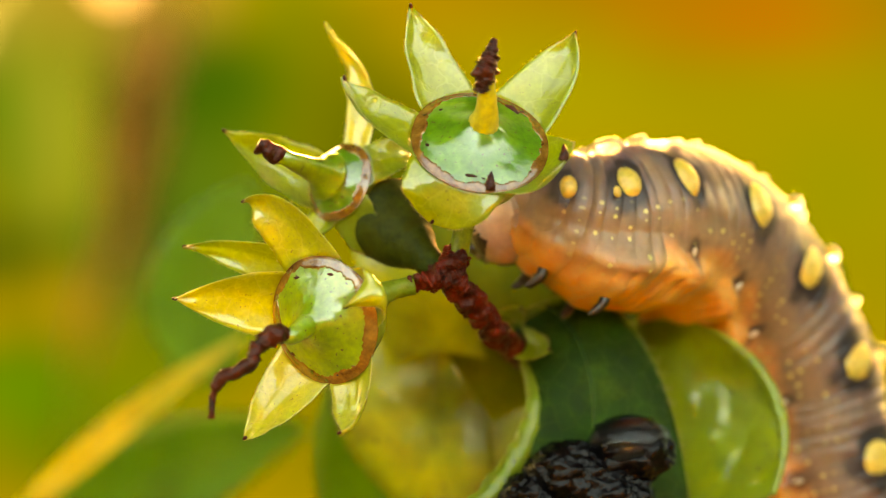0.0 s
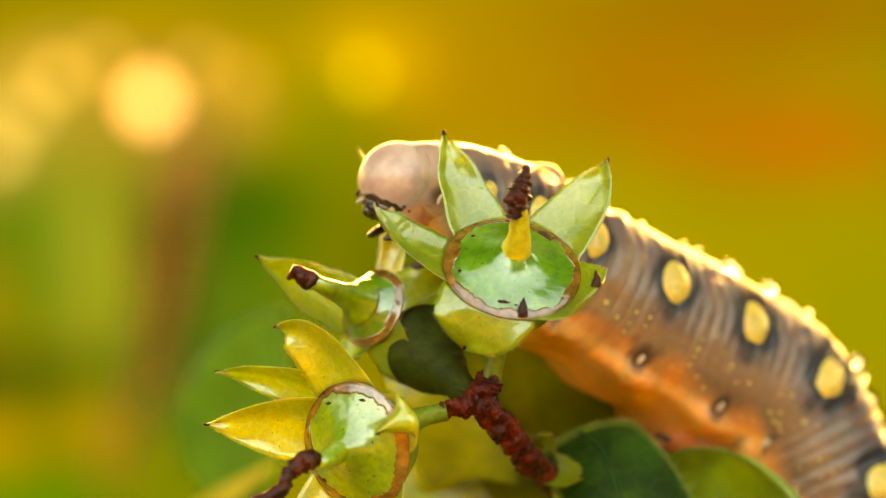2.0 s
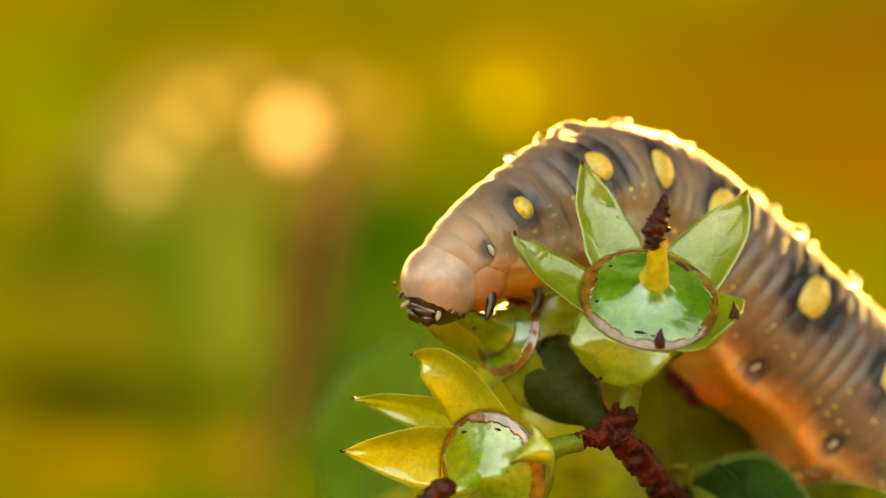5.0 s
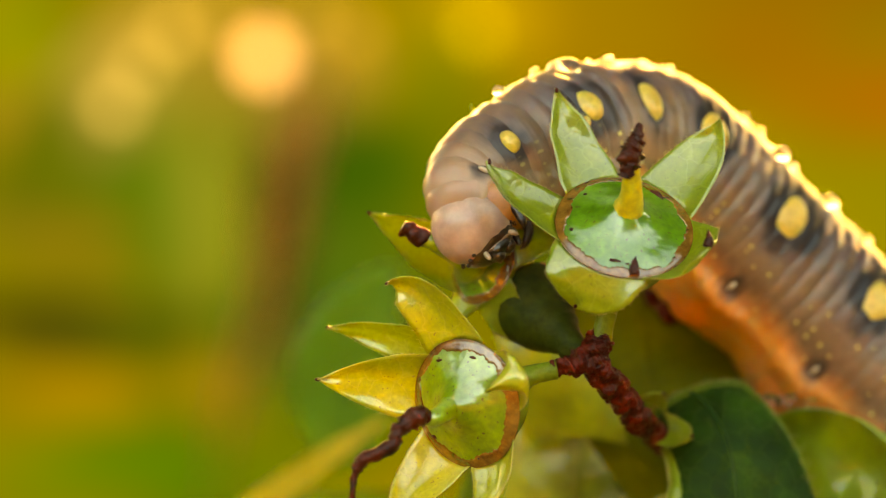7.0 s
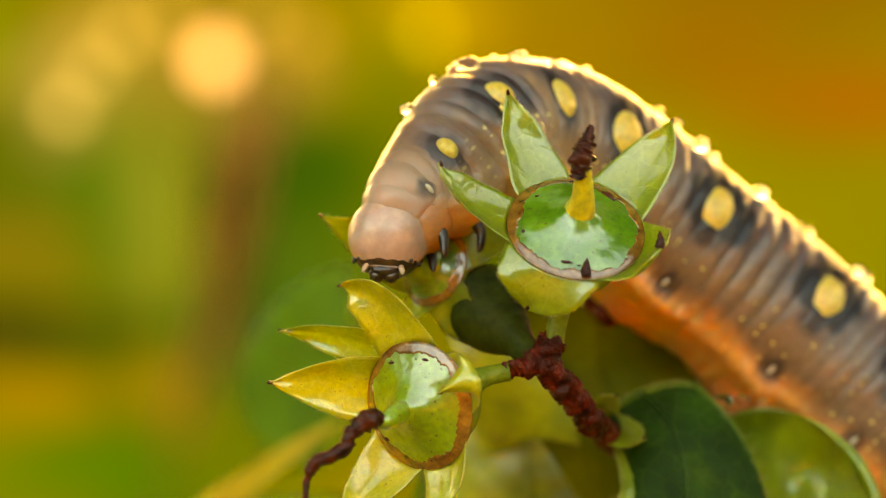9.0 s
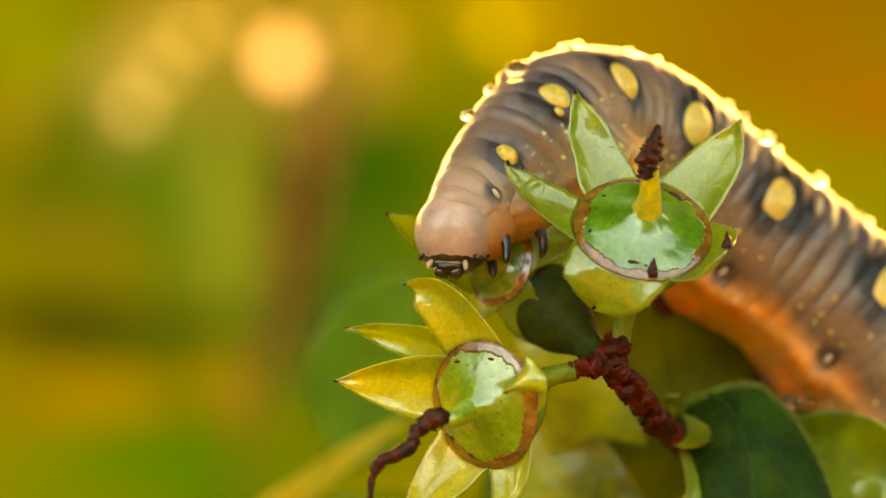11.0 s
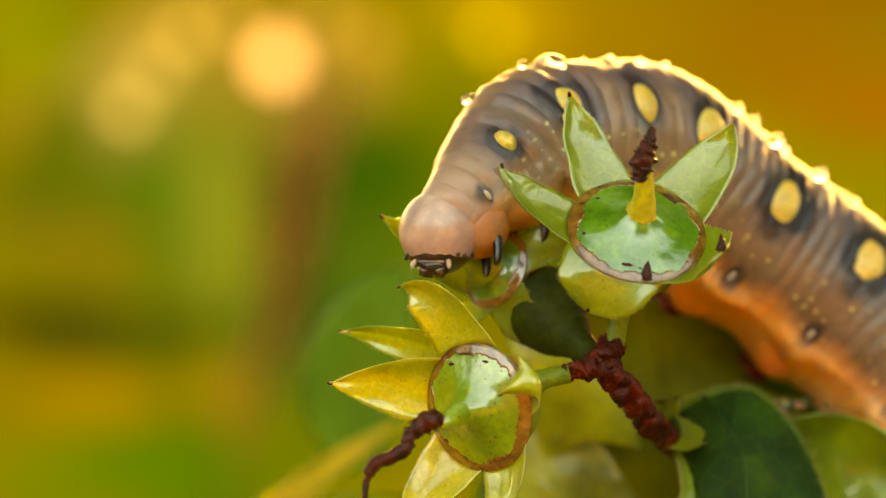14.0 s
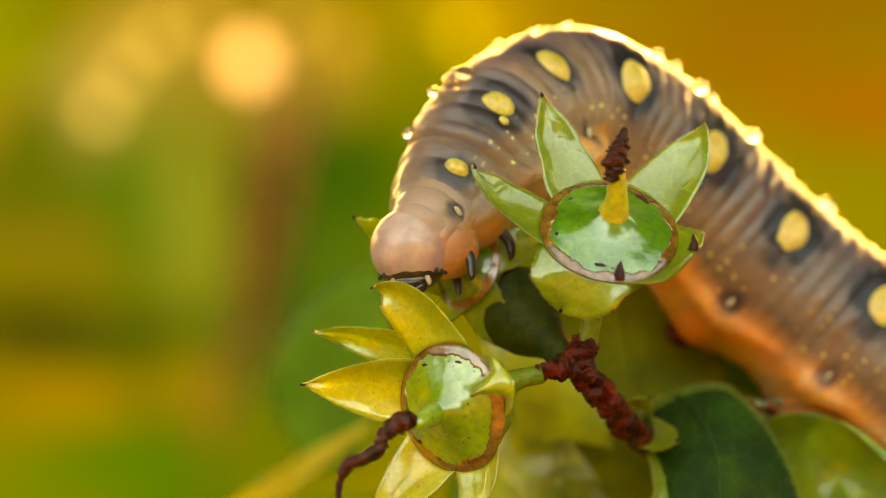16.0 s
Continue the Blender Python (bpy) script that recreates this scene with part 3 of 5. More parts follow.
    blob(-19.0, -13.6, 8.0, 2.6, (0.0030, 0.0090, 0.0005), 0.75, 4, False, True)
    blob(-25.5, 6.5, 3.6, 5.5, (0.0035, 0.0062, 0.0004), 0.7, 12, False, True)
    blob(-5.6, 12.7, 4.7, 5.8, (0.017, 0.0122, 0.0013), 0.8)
    # Painted bokeh discs, and the soft glow round the largest.
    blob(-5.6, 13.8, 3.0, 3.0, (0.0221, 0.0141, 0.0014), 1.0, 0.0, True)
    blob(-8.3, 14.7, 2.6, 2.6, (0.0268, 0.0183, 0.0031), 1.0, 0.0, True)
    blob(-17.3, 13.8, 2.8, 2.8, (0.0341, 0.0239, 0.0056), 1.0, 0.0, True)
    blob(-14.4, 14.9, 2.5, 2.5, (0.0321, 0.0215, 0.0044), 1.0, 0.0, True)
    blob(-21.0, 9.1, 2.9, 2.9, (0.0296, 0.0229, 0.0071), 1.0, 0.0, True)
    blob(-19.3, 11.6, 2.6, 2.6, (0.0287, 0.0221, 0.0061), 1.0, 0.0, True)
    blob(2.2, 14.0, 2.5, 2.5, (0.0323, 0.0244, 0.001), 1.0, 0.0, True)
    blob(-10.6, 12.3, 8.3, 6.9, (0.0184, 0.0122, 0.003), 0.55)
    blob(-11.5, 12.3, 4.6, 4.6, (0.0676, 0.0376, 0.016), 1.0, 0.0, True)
    # The whole sheet gives off its painted colours.
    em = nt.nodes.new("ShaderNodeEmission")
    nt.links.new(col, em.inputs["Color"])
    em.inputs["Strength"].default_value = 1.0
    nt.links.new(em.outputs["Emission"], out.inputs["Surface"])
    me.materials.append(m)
    tagged(new("backdrop", me), "glowing sheet painted with sunlit golden and green garden foliage out of focus", "backdrop", kind="structure")


backdrop()


def ground():
    bm = bmesh.new()
    n = 40
    grid = []
    for i in range(n + 1):
        row = []
        for j in range(n + 1):
            x, y = (i / n * 2 - 1), (j / n * 2 - 1)
            x, y = math.copysign(abs(x) ** 4 * 400, x) + x * 3, math.copysign(abs(y) ** 4 * 400, y) + y * 3
            z = 0.03 * noise.noise(Vector((x, y, 0)) * 0.9) if abs(x) < 6 and abs(y) < 6 else 0
            row.append(bm.verts.new((x, y, z - 0.03)))
        grid.append(row)
    for i in range(n):
        for j in range(n):
            bm.faces.new((grid[i][j], grid[i + 1][j], grid[i + 1][j + 1], grid[i][j + 1]))
    me = bpy.data.meshes.new("ground")
    bm.to_mesh(me)
    bm.free()
    # The ground is out of view; its gold throws warm light up.
    me.materials.append(GROUND_BOUNCE)
    tagged(new("ground", me), "unseen ground coloured gold to bounce warm light", "ground", kind="structure")


ground()


def light_slab(name, low, high, label, category, uneven=0.12, material=None):
    """A thick, uneven slab added out of view: closes the place, blocks or bounces light."""
    low, high = Vector(low), Vector(high)
    bm = bmesh.new()
    bmesh.ops.create_cube(bm, size=1.0)
    bmesh.ops.subdivide_edges(bm, edges=bm.edges, cuts=24, use_grid_fill=True)
    for v in bm.verts:
        p = Vector((low[i] + (v.co[i] + 0.5) * (high[i] - low[i]) for i in range(3)))
        v.co = p + Vector((noise.noise(p * 2.1), noise.noise(p * 2.1 + Vector((9, 0, 0))), noise.noise(p * 2.1 + Vector((0, 9, 0))))) * uneven
    me = bpy.data.meshes.new(name)
    bm.to_mesh(me)
    bm.free()
    me.materials.append(material or DARK_SLAB)
    tagged(new(name, me), label, category, kind="structure")


# Added slabs: the golden one reflects warm fill, the dark ones narrow the sky.
light_slab("wall_south", (-4, -1.9, -0.1), (4, -1.5, 1.85), "unseen golden slab that bounces warm light", "hedge", material=GOLD_SLAB)
light_slab("wall_west", (-4.2, -1.5, -0.1), (-3.8, 2.2, 2.5), "unseen dark green slab that blocks side light", "hedge")
light_slab("wall_east", (3.8, -1.5, -0.1), (4.2, 2.2, 2.5), "unseen dark green slab that blocks side light", "hedge")
light_slab("wall_north", (-4.2, 2.95, 1.52), (4.2, 3.25, 2.9), "unseen dark slab that blocks low sky glow", "hedge", 0.03)
light_slab("ceiling", (-3.6, 0.0, 2.5), (3.6, 2.9, 2.75), "unseen dark slab that blocks overhead sky", "canopy")


# ---- blurred shrub parts behind ----
def long_leaf(name, base, mid, tip, width, material, label, category="leaf", parent=None, cup=0.6, thick=0.3, face=(0, 0, 1), group=""):
    """A lance-shaped leaf blade along a bowed midrib."""
    base, mid, tip = Vector(base), Vector(mid), Vector(tip)
    th = thing(name, base, label, category, group) if parent is None else parent
    n, k = 30, 11
    grid = []
    for i in range(n + 1):
        t = i / n
        p = base * (1 - t) ** 2 + mid * 2 * t * (1 - t) + tip * t * t
        d = ((mid - base) * (1 - t) + (tip - mid) * t).normalized()
        a = d.cross(Vector(face)).normalized()
        nn = a.cross(d)
        w = width * (math.sin(math.pi * (0.03 + 0.97 * t) ** 0.85) ** 0.8 + 0.02)
        row = []
        for j in range(k):
            s = j / (k - 1) * 2 - 1
            row.append(p + a * s * w + nn * (cup * w * (s * s - 0.3) + 0.05 * w * noise.noise(p * 0.05 + Vector((s, t * 4, 0)))))
        grid.append(row)
    part("blade", shell(grid, thick), material, th)
    part("midrib", tube([base, base * 0.25 + mid * 0.5 + tip * 0.25, tip], [thick * 1.2, thick * 0.8, thick * 0.3], 20, 8), material, th)
    return th


long_leaf("leaf", deep(-19.34, -23.14, -62), deep(-11.01, -15.17, -60), deep(-3.40, -10.75, -58), 1.3, BLADE_FAR, "narrow yellow leaf blade out of focus behind the fruit", cup=0.3)
long_leaf("leaf", deep(-5.21, -13.72, -75), deep(-8.11, -7.21, -75), deep(-3.04, -1.05, -75), 5.2, LEAF_FAR, "broad green leaf out of focus behind the fruit", cup=0.2)
long_leaf("leaf", deep(-17.53, -25.67, -95), deep(-9.56, -18.79, -92), deep(0.58, -16.62, -90), 5.5, LEAF_FAR, "broad green leaf low behind the fruit", cup=0.2)
long_leaf("leaf", deep(4.20, -27.48, -40), deep(7.82, -16.62, -40), deep(4.20, -7.21, -40), 6.5, LEAF_FAR, "broad green leaf in the shade of the fruit", cup=0.2)


def far_stem():
    th = thing("shrub_stem", deep(-16.08, -31.10, -1300), "brown upright shrub stem far out of focus", "stem")
    rod(th, "stem", [deep(-16.08, -31.10, -1300), deep(-14.09, -12.28, -1300), deep(-12.28, -6.12, -1305), deep(-10.39, 0.40, -1310), deep(-8.65, 6.19, -1312), deep(-7.57, 11.62, -1315)], [1.5, 2.0, 6.1, 8.5, 7.8, 3.4], STEM_FAR, 0.3, n=50)
    rod(th, "side_twig", [deep(-11.37, -2.86, -1306), deep(-12.02, 0.40, -1300), deep(-12.09, 3.66, -1290), deep(-13.00, 6.55, -1285)], [5.8, 4.4, 3.4, 1.7], STEM_FAR, 0.3, 4.0, 30)
    rod(th, "side_twig", [deep(-13.00, -8.65, -1302), deep(-11.01, -6.12, -1290), deep(-8.84, -3.95, -1280)], [5.4, 3.7, 1.4], STEM_FAR, 0.3, 6.0, 30)


far_stem()


# ---- the fruiting twig ----
def twig():
    th = thing("fruiting_twig", deep(16.87, -23.86, -8), "glossy red-brown twig with a swollen knot and green fruit stalks", "twig")
    part("stem", roughen(tube([deep(25.20, -34.73, -40), deep(21.58, -20.24, -34), deep(17.24, -14.45, -24), deep(14.34, -12.46, -16), deep(12.53, -10.90, -8.5), deep(11.01, -9.02, -5.5), deep(9.63, -7.21, -4)], [1.3, 1.1, 1.0, 0.9, 0.88, 0.95, 0.9], 220, 40, 0.25, 3.0), 0.30, 1.5), BARK, th)
    part("knot", roughen(tube([deep(6.92, -7.75, -3.5), deep(8.00, -7.50, -3.6), deep(9.27, -7.02, -4), deep(9.99, -6.12, -4.2), deep(10.21, -5.21, -4.4)], [0.5, 0.7, 1.05, 0.95, 0.55], 110, 40, 0.4, 5.0), 0.34, 1.5, 7.0), BARK, th, "wet red-brown branching knot")
    rod(th, "stalk", [deep(10.10, -5.94, -4.2), deep(10.36, -4.67, -4.3), deep(10.72, -3.22, -4.2), deep(11.15, -2.14, -3.6)], [0.72, 0.66, 0.74, 1.0], PEDICEL, 0.1)
    # Flared stalk stands for the back fruit's cup, its shade painted dark.
    rod(th, "stalk", [deep(8.91, -6.92, -4.4), deep(7.82, -5.76, -6), deep(6.45, -4.60, -8), deep(5.11, -3.22, -9.6)], [0.85, 1.2, 2.3, 2.9], CUP_SHADED, 0.12, n=40, sides=28, label="stalk flaring into the cup, coloured dark as in shade")
    rod(th, "stalk", [deep(7.28, -7.75, -3.5), deep(6.19, -7.93, -3.4), deep(5.29, -8.22, -3.2), deep(4.38, -8.65, -2.8)], [0.62, 0.64, 0.8, 1.1], PEDICEL, 0.1)
    rnd = random.Random(4)
    bm = bmesh.new()
    for _ in range(26):
        f = rnd.random()
        p = deep(9.4 + f * 3.0, -7.2 - f * 3.6, -4.2 - f * 2.5 + rnd.uniform(0.2, 0.7)) + Vector((rnd.uniform(-0.55, 0.55), rnd.uniform(-0.45, 0.45), 0))
        s = bmesh.ops.create_icosphere(bm, subdivisions=1, radius=rnd.uniform(0.08, 0.22))
        for v in s["verts"]:
            v.co = v.co * (1 + 0.3 * noise.noise(v.co * 5 + p)) + p
    part("bark_grain", bm, BARK, th)["kind"] = "stuff"


twig()


def curled_sepal(parent, points, widths):
    """A dried sepal that twists along its length."""
    n, k = 40, 11
    line = spline(points, n)
    grid = []
    for i, p in enumerate(line):
        t = i / n
        d = (line[min(i + 1, n)] - line[max(i - 1, 0)]).normalized()
        a = d.cross(Vector((0, 0, 1))).normalized()
        b = a.cross(d)
        turn = radians(15 + 75 * t)
        w = curve_at([Vector((q, 0, 0)) for q in widths], t * (len(widths) - 1)).x
        across, up = a * math.cos(turn) + b * math.sin(turn), b * math.cos(turn) - a * math.sin(turn)
        grid.append([p + across * s * w + up * (0.55 * w * s * s + 0.1 * noise.noise(Vector((t * 9, s * 2, 4)))) for s in (j / (k - 1) * 2 - 1 for j in range(k))])
    ob = part("sepal", shell(grid, 0.2), SEPAL_YELLOW, parent, "dried yellow sepal curled at its tip")
    bm = bmesh.new()
    rnd = random.Random(31)
    for _ in range(150):
        i, j = rnd.randrange(n), rnd.choice((0, k - 1))
        p = grid[i][j]
        hair(bm, p, (p - line[i]).normalized() + Vector((rnd.uniform(-.5, .5), rnd.uniform(-.2, .8), rnd.uniform(-.5, .5))), rnd.uniform(0.1, 0.35))
    part("margin_hairs", bm, HAIR, ob, smooth=False)["kind"] = "stuff"


def capsule_front():
    d = Disc(deep(11.59, 1.41, 0), (0.09, 0.69, 0.72), 4.42)
    th = thing("fruit_capsule", d.c - d.n * 4.6, "wet green fruit capsule with spread pointed sepals and brown rim", "fruit", "capsules on the twig")
    capsule_body(th, d, 4.6, 1.1, 1.0, 12)
    rod(th, "style", [d.c + d.n * 0.8, d.c + d.n * 2.6 + Vector((0.1, 0.15, 0)), deep(12.09, 5.11, 2.6), deep(12.24, 5.54, 2.6)], [1.25, 0.75, 0.55, 0.5], STYLE, 0.08, 2.0)
    part("stigma", roughen(tube([deep(11.66, 4.57, 2.9), deep(11.95, 5.65, 2.9), deep(12.24, 6.48, 2.8), deep(12.60, 8.0, 2.6)], [0.36, 0.74, 0.66, 0.25], 60, 26, 0.5, 4.0), 0.16, 2.4), WITHERED, th, "shrivelled dark brown stigma")
    sepal(th, d, 118, 27, deep(7.28, 10.25, -3.6), 1.6, 1.02, SEPAL, seed=0.3, cupped=0.45)
    sepal(th, d, 44, 30, deep(17.85, 8.36, -3.2), 2.0, 1.05, SEPAL, seed=1.7, cupped=0.5)
    sepal(th, d, 176, 27, deep(2.97, 5.68, 1.2), 1.9, 1.0, SEPAL, seed=2.4, cupped=0.6)
    sepal(th, d, -34, 48, deep(17.16, 0.40, 3.4), 0.9, 1.0, SEPAL, seed=3.1, cupped=0.35, point=0.8)
    rod(th, "dried_tip", [deep(16.95, 0.15, 3.6), deep(17.05, 0.65, 3.5), deep(17.0, 1.25, 3.3)], [0.34, 0.26, 0.04], WITHERED, 0.3, 3.0, 12, 10, "dark brown withered sepal tip")
    rod(th, "dried_tip", [d.at(276, 0.97, 0.1), d.at(276, 0.88, 0.45), d.at(277, 0.80, 1.0)], [0.36, 0.28, 0.04], WITHERED, 0.3, 5.0, 12, 10, "dark brown scab on the rim")
    rod(th, "dried_tip", [d.at(42, 0.80, 0.28), d.at(52, 0.84, 0.26), d.at(60, 0.83, 0.26)], [0.08, 0.2, 0.1], WITHERED, 0.3, 6.0, 12, 10, "dark brown scab on the rim")
    sepal(th, d, 243, 48, deep(8.45, -3.75, 1.4), 0.7, 1.0, SEPAL, seed=4.6, cupped=0.3, point=0.8)


def capsule_left():
    d = Disc(deep(1.52, -9.89, -0.5), (-0.60, -0.12, 0.79), 4.15)
    th = thing("fruit_capsule", d.c - d.n * 4.4, "wet yellow-green fruit capsule with a long bent brown style", "fruit", "capsules on the twig")
    capsule_body(th, d, 4.4, 1.2, 1.1, 12, DOME_YELLOW, 0.84)
    rod(th, "style", [d.c + d.n * 0.9, d.c + d.n * 1.9, deep(-0.62, -10.85, 2.7), deep(-0.95, -10.80, 2.9)], [1.15, 0.8, 0.58, 0.5], DOME_YELLOW, 0.08, 2.0, label="short wet green style")
    rod(th, "stigma", [deep(-0.72, -10.75, 3.0), deep(-1.52, -10.75, 3.3), deep(-2.75, -11.48, 3.6), deep(-3.40, -12.64, 3.8), deep(-5.14, -13.54, 4.0), deep(-5.65, -14.45, 4.0), deep(-5.87, -16.08, 4.0)], [0.3, 0.68, 0.5, 0.42, 0.46, 0.25, 0.2], WITHERED, 0.6, 4.0, 44, 12, "shrivelled dark brown style remnant")
    sepal(th, d, 103, 33, deep(-3.62, -2.21, -2.6), 2.2, 1.15, SEPAL_YELLOW, seed=5.3, cupped=0.6)
    sepal(th, d, 170, 34, deep(-8.11, -8.36, -0.6), 0.5, 1.05, SEPAL_YELLOW, seed=6.7, cupped=0.6)
    sepal(th, d, 138, 26, deep(-7.39, -5.03, -6.0), 1.0, 1.1, SEPAL, drop=2.0, seed=7.4, cupped=0.5, base_k=0.9)
    sepal(th, d, 30, 30, deep(2.82, -9.09, 3.4), 3.4, 1.0, SEPAL_YELLOW, seed=8.8, cupped=0.5)
    sepal(th, d, 242, 32, deep(-3.77, -17.42, 0.5), 1.2, 1.0, SEPAL_YELLOW, seed=9.1, cupped=0.6)
    sepal(th, d, 305, 30, deep(2.32, -17.16, 2.4), 1.6, 1.0, SEPAL_YELLOW, seed=10.2, cupped=0.6)


def capsule_back():
    d = Disc(deep(2.61, -1.05, -8.6), (-0.66, 0.32, 0.66), 2.7)
    th = thing("fruit_capsule", d.c - d.n * 4.4, "green fruit capsule half hidden between two others", "fruit", "capsules on the twig")
    capsule_body(th, d, 4.4, 1.5, 1.3, scar=0.80)
    rod(th, "style", [d.c + d.n * 1.2, d.c + d.n * 2.4, deep(-0.43, 0.33, -5.6), deep(-1.16, 0.69, -5.3)], [1.7, 0.95, 0.58, 0.52], DOME_YELLOW, 0.08, 2.0, label="tapering yellow-green style")
    rod(th, "stigma", [deep(-0.94, 0.62, -5.4), deep(-1.59, 0.83, -5.2), deep(-2.61, 1.41, -5.0)], [0.45, 0.62, 0.5], WITHERED, 0.5, 4.0, 24, 12, "hollow dark brown stigma")
    sepal(th, d, 165, 50, deep(-4.78, 2.35, -7.5), 0.8, 1.15, SEPAL, seed=11.3, cupped=0.9)
    curled_sepal(th, [deep(3.7, 0.9, -9.6), deep(4.2, 3.0, -10.2), deep(4.25, 4.7, -10.8), deep(3.85, 6.3, -11.4), deep(2.85, 7.65, -11.8), deep(2.15, 8.5, -11.9), deep(1.80, 9.25, -11.6)], [0.85, 1.0, 1.05, 0.75, 0.48, 0.28, 0.04])
    sepal(th, d, 10, 36, deep(7.28, 0.76, -12.0), 1.4, 1.0, SEPAL, seed=13.4, cupped=0.6)
    sepal(th, d, -70, 36, deep(5.29, -5.40, -9.5), 1.6, 1.05, CUP, seed=14.8, cupped=0.6)
    sepal(th, d, 240, 34, deep(0.58, -4.31, -8.0), 1.0, 0.9, SEPAL, seed=15.8, cupped=0.6)


capsule_front()
capsule_left()
capsule_back()


# ---- leaves of the twig ----
def bez4(rows, n, k):
    """A bicubic sheet from a 4 x 4 net."""
    def b(t):
        return ((1 - t) ** 3, 3 * t * (1 - t) ** 2, 3 * t * t * (1 - t), t ** 3)
    grid = []
    for i in range(n + 1):
        bi = b(i / n)
        line = []
        for j in range(k + 1):
            bj = b(j / k)
            p = Vector((0, 0, 0))
            for a in range(4):
                for c in range(4):
                    p += rows[a][c] * bi[a] * bj[c]
            p += Vector((0, 0, 1)) * 0.25 * noise.noise(p * 0.22)
            line.append(p)
        grid.append(line)
    return grid


def sheet_leaf(rows, material, label, thick=0.3, veins=True, hairs=0, seed=1, rims=(), margin=(0.12, 0.36, 0.42, 0.36, 0.2), top_rim=False):
    th = thing("leaf", rows[0][0], label, "leaf", "leaves of the twig")
    grid = bez4(rows, 46, 34)
    blade = part("blade", shell(grid, thick), material, th)
    if veins:
        def g(s, t):
            return grid[int(round(s * 46))][int(round(t * 34))]
        up = (g(0.5, 0.6) - g(0.5, 0.4)).cross(g(0.6, 0.5) - g(0.4, 0.5)).normalized()
        if up.z < 0:
            up = -up
        part("midrib", tube([g(s / 8, 0.5) + up * 0.1 for s in range(9)], [0.22, 0.16, 0.08], 40, 8), VEIN if material is LEAF_DARK else material, th)
        bm = bmesh.new()
        for side in (-1, 1):
            for s in (0.15, 0.32, 0.5, 0.68):
                join(bm, tube([g(s, 0.5) + up * 0.06, g(s + 0.12, 0.5 + side * 0.2) + up * 0.08, g(min(1, s + 0.26), 0.5 + side * 0.36) + up * 0.07], [0.1, 0.08, 0.04], 16, 6))
        part("side_veins", bm, VEIN if material is LEAF_DARK else material, th)
    for j in rims:
        # Lighter tube: bowl leaf's green rim, and the dark leaf's lit edge painted in.
        line = [grid[i][j] for i in range(0, 47, 2)]
        part("rolled_margin", tube(line, margin, 80, 14, 0.3, seed), LEAF_LIGHT, th, "rolled leaf margin in lighter green as along a lit edge")
    if top_rim:
        line = [grid[0][j] for j in range(0, 35, 2)] + [grid[i][34] for i in range(2, 30, 3)]
        # Paler tube puts the light on the top edge into the colour.
        part("rolled_margin", tube(line, [0.25, 0.34, 0.3, 0.2, 0.08], 80, 10, 0.35, seed + 1), LEAF_EDGE_LIT, th, "downy rolled leaf margin, paler to show it lit")
        bm = bmesh.new()
        rnd = random.Random(seed + 9)
        for _ in range(500):
            q = rnd.choice(line) + Vector((rnd.uniform(-.5, .5), rnd.uniform(-.2, .3), rnd.uniform(-.1, .3)))
            hair(bm, q, Vector((rnd.uniform(-1, 1), rnd.uniform(0.2, 1), rnd.uniform(-.3, .8))), rnd.uniform(0.2, 0.6), 0.018)
        part("margin_hairs", bm, HAIR, blade, smooth=False)["kind"] = "stuff"
    if hairs:
        rnd = random.Random(seed)
        bm = bmesh.new()
        for _ in range(hairs):
            j = rnd.choice((0, 34))
            i = rnd.randrange(46)
            p = grid[i][j].lerp(grid[i + 1][j], rnd.random())
            way = (p - grid[i][4 if j == 0 else 30]).normalized() + Vector((rnd.uniform(-.6, .6), rnd.uniform(-.2, .8), rnd.uniform(-.5, .5)))
            hair(bm, p, way, rnd.uniform(0.15, 0.5))
        part("margin_hairs", bm, HAIR, blade, smooth=False)["kind"] = "stuff"
    return th


sheet_leaf([[deep(13.11, -11.19, -16), deep(14.27, -9.60, -15), deep(17.16, -8.29, -14.5), deep(19.16, -8.73, -15)],
            [deep(16.08, -14.45, -10), deep(16.44, -11.19, -10.5), deep(19.88, -9.02, -11.5), deep(22.41, -11.19, -14)],
            [deep(15.72, -18.43, -8), deep(18.43, -15.53, -9), deep(20.97, -14.09, -10), deep(24.22, -15.17, -11.5)],
            [deep(9.02, -24.22, -7.5), deep(16.26, -24.22, -9), deep(19.88, -23.14, -9), deep(24.95, -22.78, -10)]],
           LEAF_DARK, "dark green hairy leaf curled over at its margin", 0.35, True, 420, 3, (0,), (0.12, 0.45, 0.65, 0.85, 1.15), True)
bowl = sheet_leaf([[deep(19.52, -12.64, -18), deep(20.97, -10.10, -18), deep(23.50, -9.60, -17), deep(26.40, -10.83, -14.5)],
            [deep(21.33, -15.53, -18), deep(24.22, -14.09, -18.5), deep(27.85, -12.64, -16.5), deep(30.38, -13.00, -12.5)],
            [deep(21.69, -19.88, -16), deep(24.22, -18.43, -16), deep(28.93, -17.71, -14.5), deep(32.37, -17.34, -11)],
            [deep(21.69, -25.67, -13), deep(24.22, -24.95, -13), deep(26.76, -23.86, -12), deep(30.38, -21.69, -9)]],
           LEAF_BOWL, "glossy light green leaf with a rolled rim and wet patches", 0.35, False, 90, 5, (34,))
